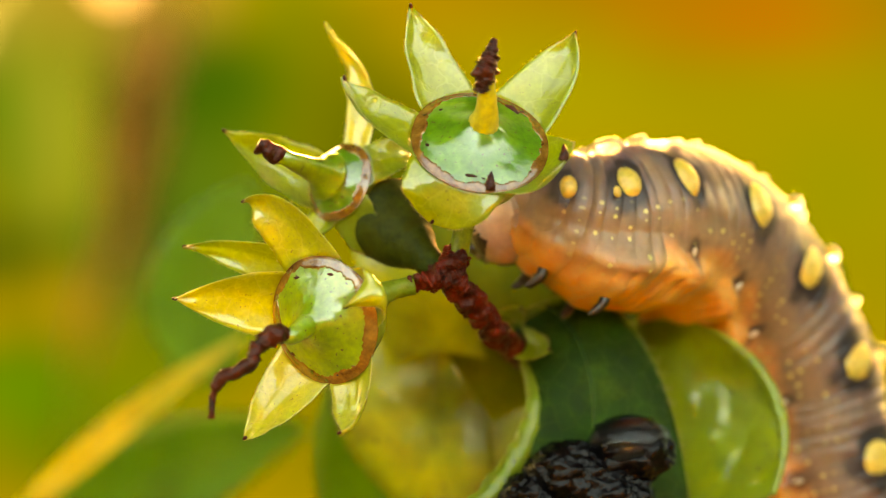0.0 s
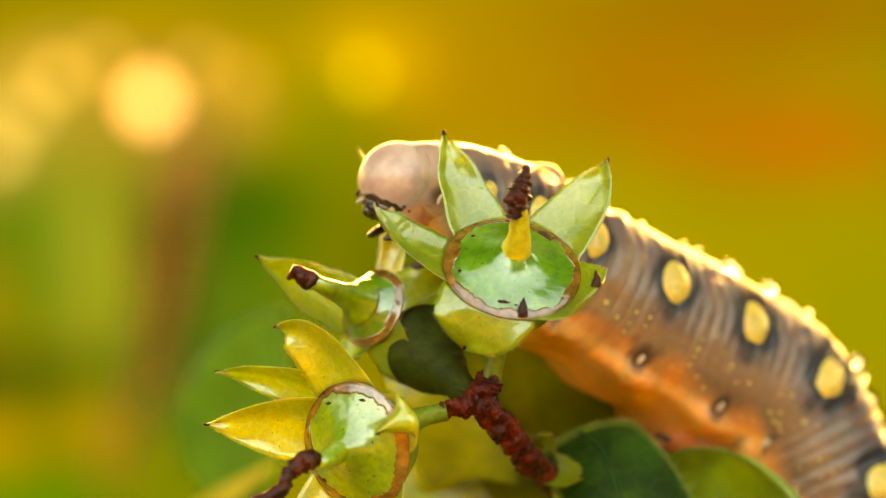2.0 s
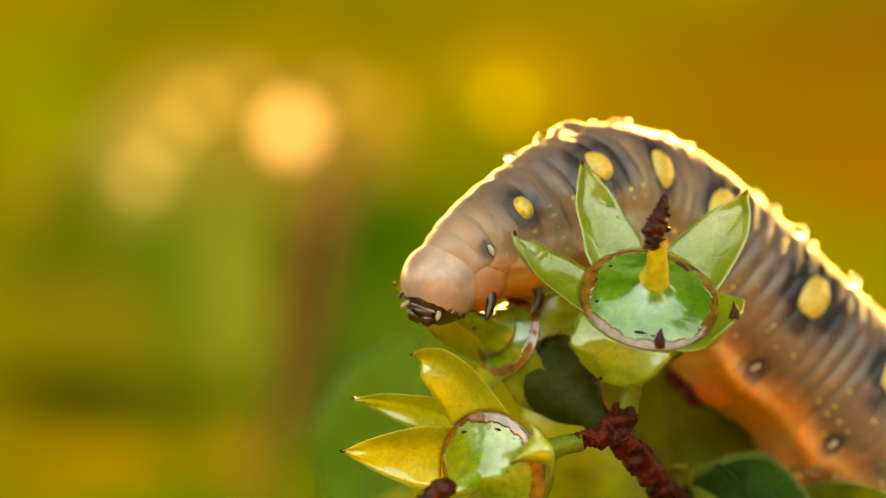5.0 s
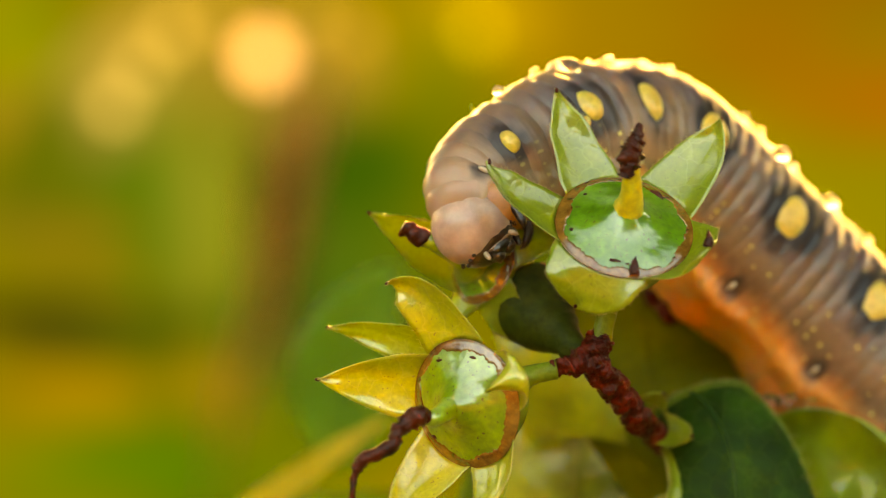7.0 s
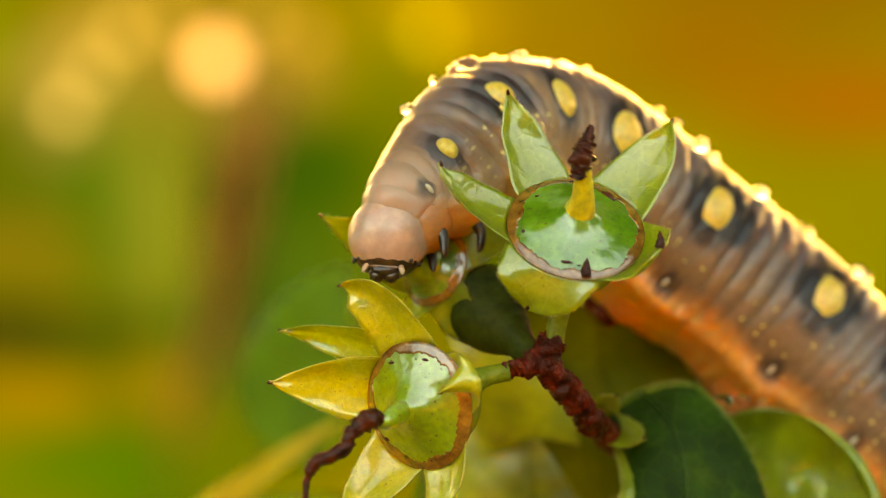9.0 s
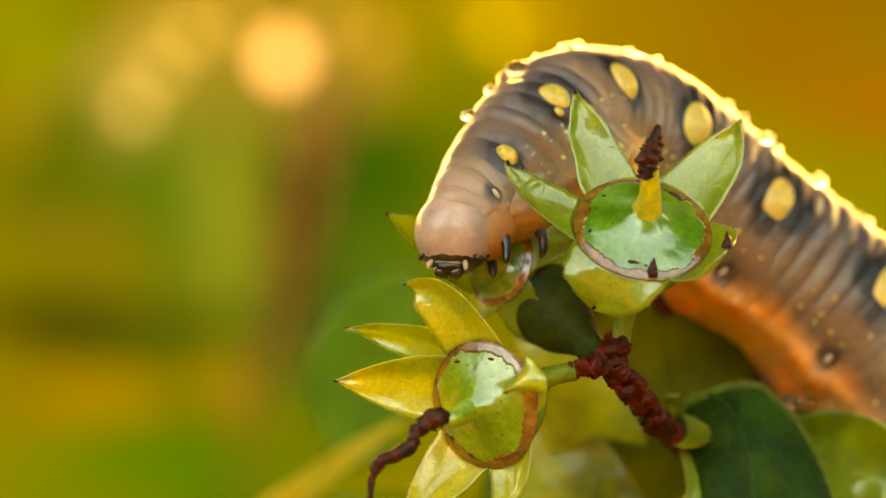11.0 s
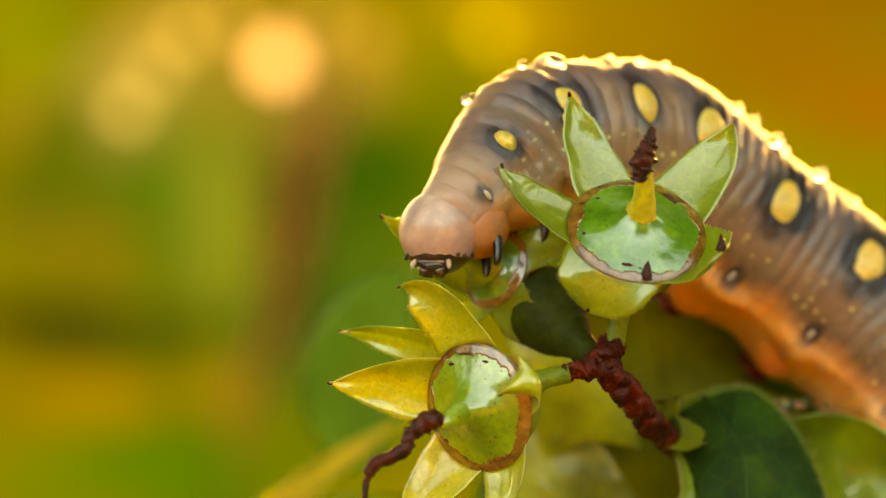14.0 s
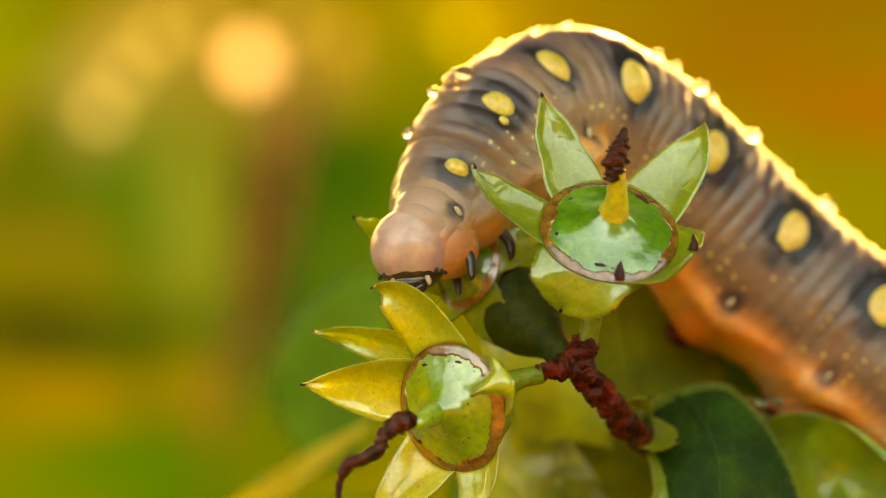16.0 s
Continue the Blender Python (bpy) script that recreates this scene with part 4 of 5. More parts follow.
for at, size in ((deep(21.0, -9.75, -16.5), 0.62), (deep(20.1, -10.2, -16.8), 0.4), (deep(22.2, -9.6, -16.2), 0.45), (deep(23.6, -9.8, -15.6), 0.3), (deep(19.5, -10.9, -17.2), 0.35)):
    drop = bmesh.new()
    bmesh.ops.create_icosphere(drop, subdivisions=3, radius=size)
    for v in drop.verts:
        v.co = Vector((v.co.x * 1.25, v.co.y * 0.85, v.co.z)) + at
    part("dew_drop", drop, WATER, bowl, "clear drop on the leaf's margin")
sheet_leaf([[deep(3.95, -7.57, -26), deep(7.57, -4.67, -27), deep(11.19, -5.03, -28), deep(14.45, -8.29, -30)],
            [deep(0.8, -13.2, -25), deep(5.4, -13.36, -23), deep(10.46, -14.09, -24), deep(14.45, -15.53, -29)],
            [deep(0.2, -17.2, -25), deep(5.4, -18.43, -22), deep(10.46, -19.16, -23), deep(14.45, -19.88, -28)],
            [deep(7.6, -23.2, -25), deep(9.6, -24.22, -24), deep(11.19, -24.95, -24), deep(14.81, -25.67, -27)]],
           LEAF_MOTTLED, "pale yellow-green leaf hanging under the capsules", 0.3, True, 60, 6)
sheet_leaf([[deep(5.76, -4.67, -25), deep(9.74, -0.33, -26), deep(14.45, 1.85, -27), deep(18.07, -1.41, -28)],
            [deep(6.48, -7.57, -25), deep(11.19, -7.57, -25), deep(15.53, -7.57, -25), deep(19.16, -9.02, -26)],
            [deep(7.57, -13.36, -26), deep(11.19, -12.64, -24), deep(16.26, -12.64, -24), deep(19.88, -14.09, -26)],
            [deep(9.74, -19.16, -27), deep(12.64, -18.43, -27), deep(16.26, -18.43, -27), deep(18.43, -18.43, -27)]],
           LEAF_MID, "shaded green leaf behind the fruit stalks", 0.3, True)
sheet_leaf([[deep(3.22, -5.40, -22), deep(5.40, -5.03, -22), deep(8.29, -5.40, -22), deep(9.74, -6.12, -22)],
            [deep(3.95, -7.57, -22), deep(6.12, -6.84, -20), deep(8.29, -6.84, -20), deep(10.46, -7.57, -22)],
            [deep(4.67, -9.74, -22), deep(6.84, -9.02, -21), deep(9.02, -9.02, -21), deep(11.19, -9.74, -22)],
            [deep(6.12, -12.64, -22), deep(7.57, -11.91, -22), deep(9.74, -11.91, -22), deep(11.91, -12.64, -22)]],
           LEAF_MOTTLED, "small mottled leaf between the fruit stalks", 0.3, True)
sheet_leaf([[deep(13.36, -9.74, -28), deep(16.26, -7.57, -28), deep(19.16, -8.29, -28), deep(22.05, -9.74, -28)],
            [deep(11.91, -14.09, -27), deep(15.53, -13.36, -25), deep(19.16, -13.36, -26), deep(24.22, -13.36, -28)],
            [deep(11.19, -18.43, -26), deep(15.53, -17.71, -24), deep(19.16, -18.43, -26), deep(24.22, -18.43, -28)],
            [deep(11.91, -24.22, -26), deep(15.53, -24.22, -25), deep(19.16, -24.22, -26), deep(24.22, -24.22, -28)]],
           LEAF_MOTTLED, "mottled yellow-green leaf below the twig", 0.3, True)


# Added sheet that fills the shaded gap under the body with dark colour.
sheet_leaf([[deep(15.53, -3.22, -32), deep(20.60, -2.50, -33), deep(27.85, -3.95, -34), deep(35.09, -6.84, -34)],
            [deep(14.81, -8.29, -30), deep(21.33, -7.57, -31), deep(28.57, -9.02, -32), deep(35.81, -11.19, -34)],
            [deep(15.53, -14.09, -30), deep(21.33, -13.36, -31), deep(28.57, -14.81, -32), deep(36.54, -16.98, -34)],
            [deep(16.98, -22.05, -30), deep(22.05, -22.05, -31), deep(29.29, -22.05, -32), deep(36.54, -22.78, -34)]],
           LEAF_DARK, "dark green filler leaf for the shaded gap behind the caterpillar", 0.3, True)


def bract():
    th = thing("bud_scale", deep(13.00, -11.41, -12.5), "small pale green bud scale at the leaf's foot", "bud scale")
    d = Disc(deep(13.11, -11.04, -12.2), (0.3, 0.5, 0.8), 1.6)
    sepal(th, d, -20, 62, deep(15.97, -11.99, -9.6), 0.6, 1.0, SEPAL, seed=20.1, cupped=0.15, hairs=160)
    sepal(th, d, 150, 55, deep(11.9, -10.5, -11), 0.5, 1.1, SEPAL, seed=21.1, cupped=0.5, hairs=120)
    sepal(th, d, 80, 50, deep(14.2, -9.3, -11.2), 0.5, 0.9, SEPAL, seed=22.1, cupped=0.4, hairs=120)


bract()


def droppings():
    th = thing("droppings", deep(19.16, -20.24, -13), "wet shiny black droppings lying on the curled leaf", "droppings")
    for n_, (x, r, sq) in enumerate((((deep(21.15, -18.61, -7.6)), 2.5, 0.9), ((deep(17.16, -20.06, -7.4)), 2.6, 0.85), ((deep(14.81, -21.51, -7)), 2.0, 0.8), ((deep(19.34, -21.51, -7.4)), 2.9, 0.8))):
        bm = bmesh.new()
        bmesh.ops.create_icosphere(bm, subdivisions=5, radius=1.0)
        for v in bm.verts:
            q = v.co.copy()
            k = 1 + 0.16 * noise.noise(q * 2.2 + x) + 0.10 * noise.noise(q * 6 + x) + 0.07 * noise.noise(q * 14 + x)
            v.co = x + Vector((q.x * r * 1.15, q.y * r * sq, q.z * r)) * k
        part("pellet", bm, BLACK_WET, th)
    bm = bmesh.new()
    bmesh.ops.create_uvsphere(bm, u_segments=32, v_segments=16, radius=1.0)
    for v in bm.verts:
        v.co = deep(21.04, -18.14, -7.6) + Vector((v.co.x * 2.75, v.co.y * 1.95, v.co.z * 2.6))
    part("water_film", bm, WATER, th, "clear bead of water over the droppings")


droppings()


# ---- the caterpillar ----
# per segment, from the head backwards: radius, how far the spot lies below the back's edge
RADIUS = [2.1, 2.6, 3.7, 4.7, 5.25, 5.75, 6.15, 6.25, 6.2, 6.2, 5.8, 4.8, 3.4]
EDGE = [2.1, 2.35, 2.4, 2.5, 2.3, 2.35, 2.4, 2.4, 2.4, 2.4, 2.4, 2.4, 2.0]
SPOT_W = [0, 0, 0.76, 1.08, 1.22, 1.5, 1.72, 1.78, 1.78, 1.78, 1.5, 0, 0]
# spot sink when the body's front rolls over, fitted to the outline in view
ROLL = [0, 0, 0.6, 1.0, 0.5, 0.4, 0.6, 0.6, 0.4, 0, 0, 0, 0]
NEAR = [1.03, 1.04, 1.045, 1.06, 1.075, 1.09, 1.10, 1.105, 1.11, 1.11, 1.11, 1.11, 1.11]
RINGS = [(1, 3), (2, 3), (3, 5), (4, 5), (5, 7), (6, 7), (7, 7), (8, 7), (9, 7), (10, 7), (11, 5), (12, 4)]


def radius_at(s):
    return curve_at([Vector((r, 0, 0)) for r in RADIUS], max(0.0, min(12.0, s))).x * curve_at([Vector((n, 0, 0)) for n in NEAR], max(0.0, min(12.0, s))).x


def spot_angle(k):
    return math.asin(max(-1, min(1, (RADIUS[k] - EDGE[k]) / RADIUS[k])))


def fold_depth(s, seg):
    """The folds lie close and deep between the spots, and shallow beside them."""
    f = abs((s + 0.5) % 1.0 - 0.5)
    k = random.Random(int(s * 100)).uniform(0.3, 1.0)
    if seg <= 3:
        return 0.12 + 0.12 * k + 0.24 * max(0, f - 0.28) * 5
    return 0.03 + 0.065 * k * min(1, max(0, f - 0.1) * 5) + 0.03 * max(0, f - 0.36) * 7


def ring_mesh(s, seg, spacing):
    """One fold of the body: a short barrel about the x axis, y to the back, z to the side."""
    bm = bmesh.new()
    uvl = bm.loops.layers.uv.new("UVMap")
    bm.verts.layers.float_color.new("skin")
    bm.verts.layers.float_color.new("tone")
    coll, tone = bm.verts.layers.float_color["skin"], bm.verts.layers.float_color["tone"]
    sides, k = 112, 10
    r0 = radius_at(s)
    reach = 1.05 if seg > 3 else 1.5
    groove = fold_depth(s, seg)
    grid = []
    info = {}
    for i in range(k + 1):
        x = (i / k * 2 - 1)
        rows = []
        for j in range(sides):
            a = 2 * math.pi * j / sides
            sx = s + x * reach * spacing[1]
            back, side = math.sin(a), abs(math.cos(a))
            r = curve_r(s, sx, r0)
            r -= groove * (x * reach * 2) ** 2 + 3.0 * max(0, abs(x) - 0.85)
            und = noise.noise(Vector((sx * 2.2, back * 2, math.cos(a) * 2)))
            r *= 1 + (0.020 + 0.03 * max(0, min(1, s - 7))) * und + 0.012 * noise.noise(Vector((sx * 9, back * 7, math.cos(a) * 7)))
            low = max(0, min(1, (-0.25 - back) * 3))
            r += low * 0.75 * groove * (x * reach * 2) ** 2
            r *= 1 + low * (0.05 * math.cos(2 * math.pi * sx) + 0.05 * noise.noise(Vector((sx * 2.6, back * 4, math.cos(a) * 3 + 7))))
            r *= 1 + low * (0.20 * max(0, min(1, sx - 1.5)) * max(0, min(1, 4.6 - sx)) + 0.06 * max(0, 1 - abs(sx - 1.5) / 1.2))
            y, z = r * back, r * math.cos(a)
            fold = math.exp(-((back + 0.58) / 0.13) ** 2)
            crease = math.exp(-((back + 0.40) / 0.07) ** 2)
            bulk = min(1, max(0, sx - 2.2)) * (0.75 + 0.25 * math.cos(2 * math.pi * sx))
            lump = 0.5 * noise.noise(Vector((sx * 5.0, back * 3, math.cos(a) * 3 + 3)))
            z *= 1 + (0.10 * fold * (1 + lump) - 0.035 * crease) * bulk
            y *= 1 + 0.05 * fold * (1 + lump) * bulk
            if back < -0.5:
                y *= 1 - 0.10 * (-back - 0.5)
            v = bm.verts.new((x * spacing[0] * reach, y, z))
            f = (sx + 0.5) % 1.0 - 0.5
            dark = haze = 0.0
            if 2 <= seg <= 10:
                h0 = math.sin(spot_angle(seg))
                w = SPOT_W[seg]
                dy = (math.asin(max(-1, min(1, back))) - spot_angle(seg)) * r0
                dx = (f) * spacing[0] / spacing[1]
                nz = 0.24 * noise.noise(Vector((sx * 6, back * 5, seg)))
                wide = 1.45 if seg <= 3 else 1.0
                e = math.hypot(dx / (w * 0.95 * wide), dy / (w * 1.14 * wide)) + nz
                dark = max(0, min(1, (1.42 - e) * 3.6))
                haze = max(0, min(1, (2.3 - math.hypot(dx / (w * 1.1 * wide), max(0, abs(dy - w * 0.5) - w * 0.7) / (w * 1.1)) - nz) * 0.9))
                under = math.hypot(dx / (w * 0.45), (dy + w * 1.45) / (w * 0.6)) + nz
                dark = max(dark, max(0, min(1, (1.25 - under) * 2.0)) * 0.8)
                up = math.hypot(dx / (w * 0.8), (dy - w * 1.5) / (w * 0.9)) + nz
                dark = max(dark, max(0, min(1, (1.3 - up) * 1.6)) * (0.95 if seg > 3 else 0.5))
                if seg == 2 or seg == 3:
                    dark *= 0.8
                sp = math.hypot(dx / 0.75, (back + 0.36) * r0 / 1.0) + nz
                if seg >= 4 or seg == 1:
                    dark = max(dark, max(0, min(1, (1.15 - sp) * 2.2)) * 0.85)
            elif seg == 1:
                sp = math.hypot(f * spacing[0] / spacing[1] / 0.6, (back + 0.3) * r0 / 0.8)
                dark = max(0, min(1, (1.15 - sp) * 2.2)) * 0.9
            orange = max(0, min(1, (-0.20 - back + 0.22 * und) * 2.8))
            if seg <= 3:
                orange = max(0, min(1, (-0.42 - back + 0.2 * und) * 2.2))
            pale = max(0, min(1, 1.6 - sx)) * (1 - orange)
            dots = (1 - dark) * (1 - orange) * (1 - pale) * max(0, min(1, (0.30 - back) * 4)) * (1.0 if seg > 2 else 0.4)
            v[coll] = (dark, orange, pale, dots)
            v[tone] = (max(0.0, min(1.0, (sx - 2.5) / 5.0)), haze * 0.6 * (1 - orange), 0, 1)
            info[v] = (x * reach + 0.5, a * r0 / 0.72)
            rows.append(v)
        grid.append(rows)
    for i in range(k):
        for j in range(sides):
            q = (grid[i][j], grid[i][(j + 1) % sides], grid[i + 1][(j + 1) % sides], grid[i + 1][j])
            fc = bm.faces.new(q)
            for lp in fc.loops:
                u, w = info[lp.vert]
                if j == sides - 1 and lp.vert in (q[1], q[2]):
                    w = 2 * math.pi * r0 / 0.72
                lp[uvl].uv = (u, w)
    return bm


def curve_r(s, sx, r0):
    return r0 * 0.5 + radius_at(sx) * 0.5


def blob_mesh(at, size, turn=None, sub=3, lump=0.0, seed=0.0):
    bm = bmesh.new()
    bmesh.ops.create_icosphere(bm, subdivisions=sub, radius=1.0)
    for v in bm.verts:
        q = v.co.copy()
        q *= 1 + lump * noise.noise(q * 2.5 + Vector((seed, 0, 0)))
        q = Vector((q.x * size[0], q.y * size[1], q.z * size[2]))
        if turn:
            q = turn @ q
        v.co = q + Vector(at)
    return bm


larva = thing("caterpillar", (0, 0, 0), "brown hawk-moth caterpillar with black-ringed yellow spots and dew on its back", "caterpillar")
rings = []


def body():
    rnd = random.Random(11)
    for seg, count in RINGS:
        for i in range(count):
            s = seg - 0.5 + (i + 0.5) / count
            step = 1.0 / count
            length = 6.6 if seg > 3 else (5.6, 4.6, 5.2, 5.8)[seg]
            ob = part("body_fold", ring_mesh(s, seg, (length * step, step)), SKIN, larva, own=True)
            rings.append((s, ob))
            r = radius_at(s)
            middle = i == count // 2
            if middle and SPOT_W[seg]:
                w = SPOT_W[seg]
                a0 = spot_angle(seg)
                for flip in (1, -1):
                    bm = bmesh.new()
                    loops = []
                    for q in range(7):
                        k = q / 6
                        ring = []
                        for j in range(28):
                            t = 2 * math.pi * j / 28
                            wob = 1 + 0.10 * noise.noise(Vector((math.cos(t) * 1.2, math.sin(t) * 1.2, seg * 3.1)))
                            x = math.cos(t) * w * (0.76 if seg == 4 else 0.86) * k * wob
                            a = a0 + math.sin(t) * w * (1.3 if seg == 4 else 1.12) * k * wob / r
                            rr = r + (0.42 if seg <= 5 else 0.24) - 0.42 * k ** 4 - 0.03 * x * x
                            ring.append(bm.verts.new((x, rr * math.sin(a), flip * rr * math.cos(a))))
                        loops.append(ring)
                    for A, B in zip(loops, loops[1:]):
                        for j in range(28):
                            bm.faces.new((A[j], A[(j + 1) % 28], B[(j + 1) % 28], B[j]))
                    bmesh.ops.remove_doubles(bm, verts=bm.verts, dist=1e-5)
                    part("yellow_spot", bm, SPOT, ob, "yellow oval eye-spot", own=True)
                if seg == 3:
                    part("yellow_spot", blob_mesh((-1.25, (r + 0.2) * math.sin(a0 - 0.22), (r + 0.2) * math.cos(a0 - 0.22)), (0.32, 0.40, 0.18), Euler((-(a0 - 0.25), 0, 0)).to_matrix(), 2), SPOT, ob, "small yellow spot", own=True)
            if middle and (seg == 1 or 4 <= seg <= 10):
                h = -0.37
                for flip in (1, -1):
                    part("breathing_pore", blob_mesh((0, (r + 0.16) * math.sin(h), flip * (r + 0.16) * math.cos(h)), (0.17, 0.42, 0.16), Euler((-h * flip, 0, 0)).to_matrix(), 2), SPOT_PALE, ob, "pale oval breathing pore", own=True)
            if middle and seg <= 3:
                for flip in (1, -1):
                    z = flip * r * 0.42
                    part("leg_foot", blob_mesh((0, -r * 0.84, z), (0.85, 0.85, 0.75), None, 3, 0.2, seg + flip), SKIN_BELLY, ob, own=True)
                    reach = -1.5 if seg == 1 else 0.0
                    bm = tube([(reach * 0.5, -r * 0.95, z), (reach * 0.8 - 0.15, -r * 0.95 - 1.0, z * 1.05), (reach - 0.75, -r * 0.95 - 1.7, z * 0.95), (reach - 1.15, -r * 0.95 - 1.9, z * 0.85)], [0.42, 0.36, 0.26, 0.05], 16, 10)
                    part("leg", bm, CLAW, ob, "black clawed leg", own=True)
            if middle and seg == 1:
                part("throat", blob_mesh((-0.75, -2.2, 0.0), (1.95, 1.85, 2.0), None, 4, 0.07, 2.0), THROAT, ob, "bulging translucent orange throat", own=True)
            if middle and 6 <= seg <= 9:
                for flip in (1, -1):
                    bm = tube([(0, -r * 0.66, flip * r * 0.42), (0, -r * 0.84, flip * r * 0.38), (-0.1, -r * 0.98, flip * r * 0.30)], [2.2, 2.0, 1.5, 0.5], 16, 22, 0.12, seg)
                    part("proleg", bm, SKIN_BELLY, ob, "fleshy orange proleg", own=True)
                    part("hook_pad", blob_mesh((-0.1, -r * 1.06, flip * r * 0.28), (1.0, 0.6, 0.8), None, 3, 0.3), BARK, ob, "dark red gripping pad", own=True)
            # dew along the back
            for _ in range(rnd.choice((0, 1, 1, 2)) if seg > 2 else 0):
                a = math.pi / 2 + rnd.uniform(-0.75, 0.35) * (1 if rnd.random() < 0.7 else 0.4)
                d = rnd.choice((0.10, 0.14, 0.18, 0.3, 0.42))
                x = rnd.uniform(-0.3, 0.3)
                part("dew_drop", blob_mesh((x, (r + d * 0.35) * math.sin(a), (r + d * 0.35) * math.cos(a)), (d, d, d), None, 2), WATER, ob, own=True)
            if (seg, i) in ((3, 3), (4, 1), (4, 4)):
                d = {3: 1.15, 1: 0.75, 4: 0.55}[i]
                part("dew_drop", blob_mesh((0, (r + 0.05) * math.sin(1.35), (r + 0.05) * math.cos(1.35)), (d, d * 0.62, d), None, 3), WATER, ob, "large flat dew drop", own=True)
            if (seg, i) in ((6, 1), (6, 5), (7, 4), (8, 2)):
                part("dew_drop", blob_mesh((0, (r + 0.32) * math.sin(1.3), (r + 0.32) * math.cos(1.3)), (0.62, 0.55, 0.62), None, 3), WATER, ob, "round dew drop", own=True)


def throat_material():
    """Neck skin that turns from pinkish brown to translucent orange below."""
    m = surface("throat_skin", (0.90, 0.36, 0.08), (1.0, 0.50, 0.18), 0.42, 2600, 500, 0.2, 0.3, 0.45, (1.0, 0.52, 0.12), 0.5)
    nt = m.node_tree
    p = nt.nodes["Principled BSDF"]
    y = nt.nodes.new("ShaderNodeSeparateXYZ")
    nt.links.new(coords(nt, 1.0), y.inputs["Vector"])
    band = node(nt, "ShaderNodeMapRange")
    band.inputs["From Min"].default_value, band.inputs["From Max"].default_value = -0.0035, -0.0014
    nt.links.new(y.outputs["Y"], band.inputs["Value"])
    nt.links.new(mix(nt, p.inputs["Base Color"].links[0].from_socket, (0.54, 0.31, 0.20), band.outputs["Result"]), p.inputs["Base Color"])
    return m


THROAT = throat_material()
SKIN_BELLY = surface("orange_belly_skin", (0.90, 0.34, 0.07), (1.0, 0.50, 0.18), 0.42, 2600, 500, 0.3, 0.3, 0.5, (1.0, 0.52, 0.12), 0.5)
body()


def head():
    """The head: y up to the crown, -y to the mouth, z to the face."""
    ob = thing_part("head")
    bm = bmesh.new()
    bmesh.ops.create_uvsphere(bm, u_segments=56, v_segments=36, radius=1.0)
    for v in bm.verts:
        q = v.co.copy()
        x, y, z = q.x * 2.42, q.z * (2.40 if q.z > 0 else 2.55), q.y * 2.15
        if y < 0:
            x *= 1 - 0.10 * (y / 2.4) ** 2
        groove = math.exp(-(q.x / 0.045) ** 2) * max(0, q.y) * 0.10
        clyp = math.exp(-((abs(q.x) - 0.33 * max(0, -q.z + 0.15)) / 0.04) ** 2) * max(0, q.y) * 0.06 if q.z < 0.15 else 0
        z -= groove + clyp
        v.co = (x, y, z)
    skull = part("skull", bm, HEAD, ob, "smooth pinkish-brown head capsule", own=True)
    band = bmesh.new()
    rows = []
    for i in range(11):
        row = []
        for j in range(61):
            lon = radians(-128 + 256 * j / 60)
            top = -0.60 + 0.05 * math.cos(lon * 2) + 0.05 * noise.noise(Vector((j * 0.3, 0, 2)))
            la = top + (-1.25 - top) * i / 10
            low = 2.55 * math.sin(la)
            k = 1.025 if i else 0.995
            row.append(band.verts.new((math.sin(lon) * math.cos(la) * 2.42 * (1 - 0.10 * (low / 2.4) ** 2) * k, low * k, math.cos(lon) * math.cos(la) * 2.15 * k)))
        rows.append(row)
    for a, b in zip(rows, rows[1:]):
        for j in range(60):
            band.faces.new((a[j], a[j + 1], b[j + 1], b[j]))
    part("mouth_band", band, MOUTH, ob, "black band round the mouth", own=True)
    part("upper_lip", blob_mesh((0, -2.02, 1.36), (0.80, 0.36, 0.42), None, 3, 0.15), CLAW, ob, "glossy black upper lip", own=True)
    part("face_plate", blob_mesh((0, -1.80, 1.52), (0.85, 0.13, 0.16), None, 3, 0.25), HEAD_PALE, ob, "pale brown plate above the lip", own=True)
    for f in (1, -1):
        part("jaw", blob_mesh((f * 0.42, -2.30, 1.15), (0.50, 0.42, 0.46), None, 3, 0.2), MOUTH, ob, "dark jaw", own=True)
        part("antenna", tube([(f * 1.0, -1.75, 1.35), (f * 1.1, -1.92, 1.55), (f * 1.14, -2.1, 1.66), (f * 1.15, -2.2, 1.70)], [0.16, 0.17, 0.13, 0.06], 12, 10), ANTENNA, ob, "short pale antenna", own=True)
        part("palp", blob_mesh((f * 0.36, -2.55, 0.62), (0.2, 0.24, 0.2), None, 2, 0.2), HEAD_PALE, ob, own=True)
        for e in range(5):
            a = radians(50 + e * 14) * f
            part("eyelet", blob_mesh((math.sin(a) * 2.0, -1.35 - 0.12 * (e % 3), math.cos(a) * 1.75), (0.14, 0.14, 0.14), None, 2), CLAW, ob, own=True)
    return ob


ANTENNA = surface("pale_antenna", (0.40, 0.25, 0.15), (0.52, 0.35, 0.22), 0.4, 3000, 600, 0.3, 0.4)
HEAD_PALE = surface("pale_mouthparts", (0.16, 0.08, 0.045), (0.30, 0.17, 0.10), 0.4, 3000, 600, 0.4, 0.4)


def thing_part(name):
    ob = part(name, blob_mesh((0, 0, 0), (1.9, 1.9, 1.7), None, 2), HEAD, larva, own=True)
    return ob


skull = head()
for piece in [skull] + list(skull.children):
    for v in piece.data.vertices:
        v.co *= 1.12

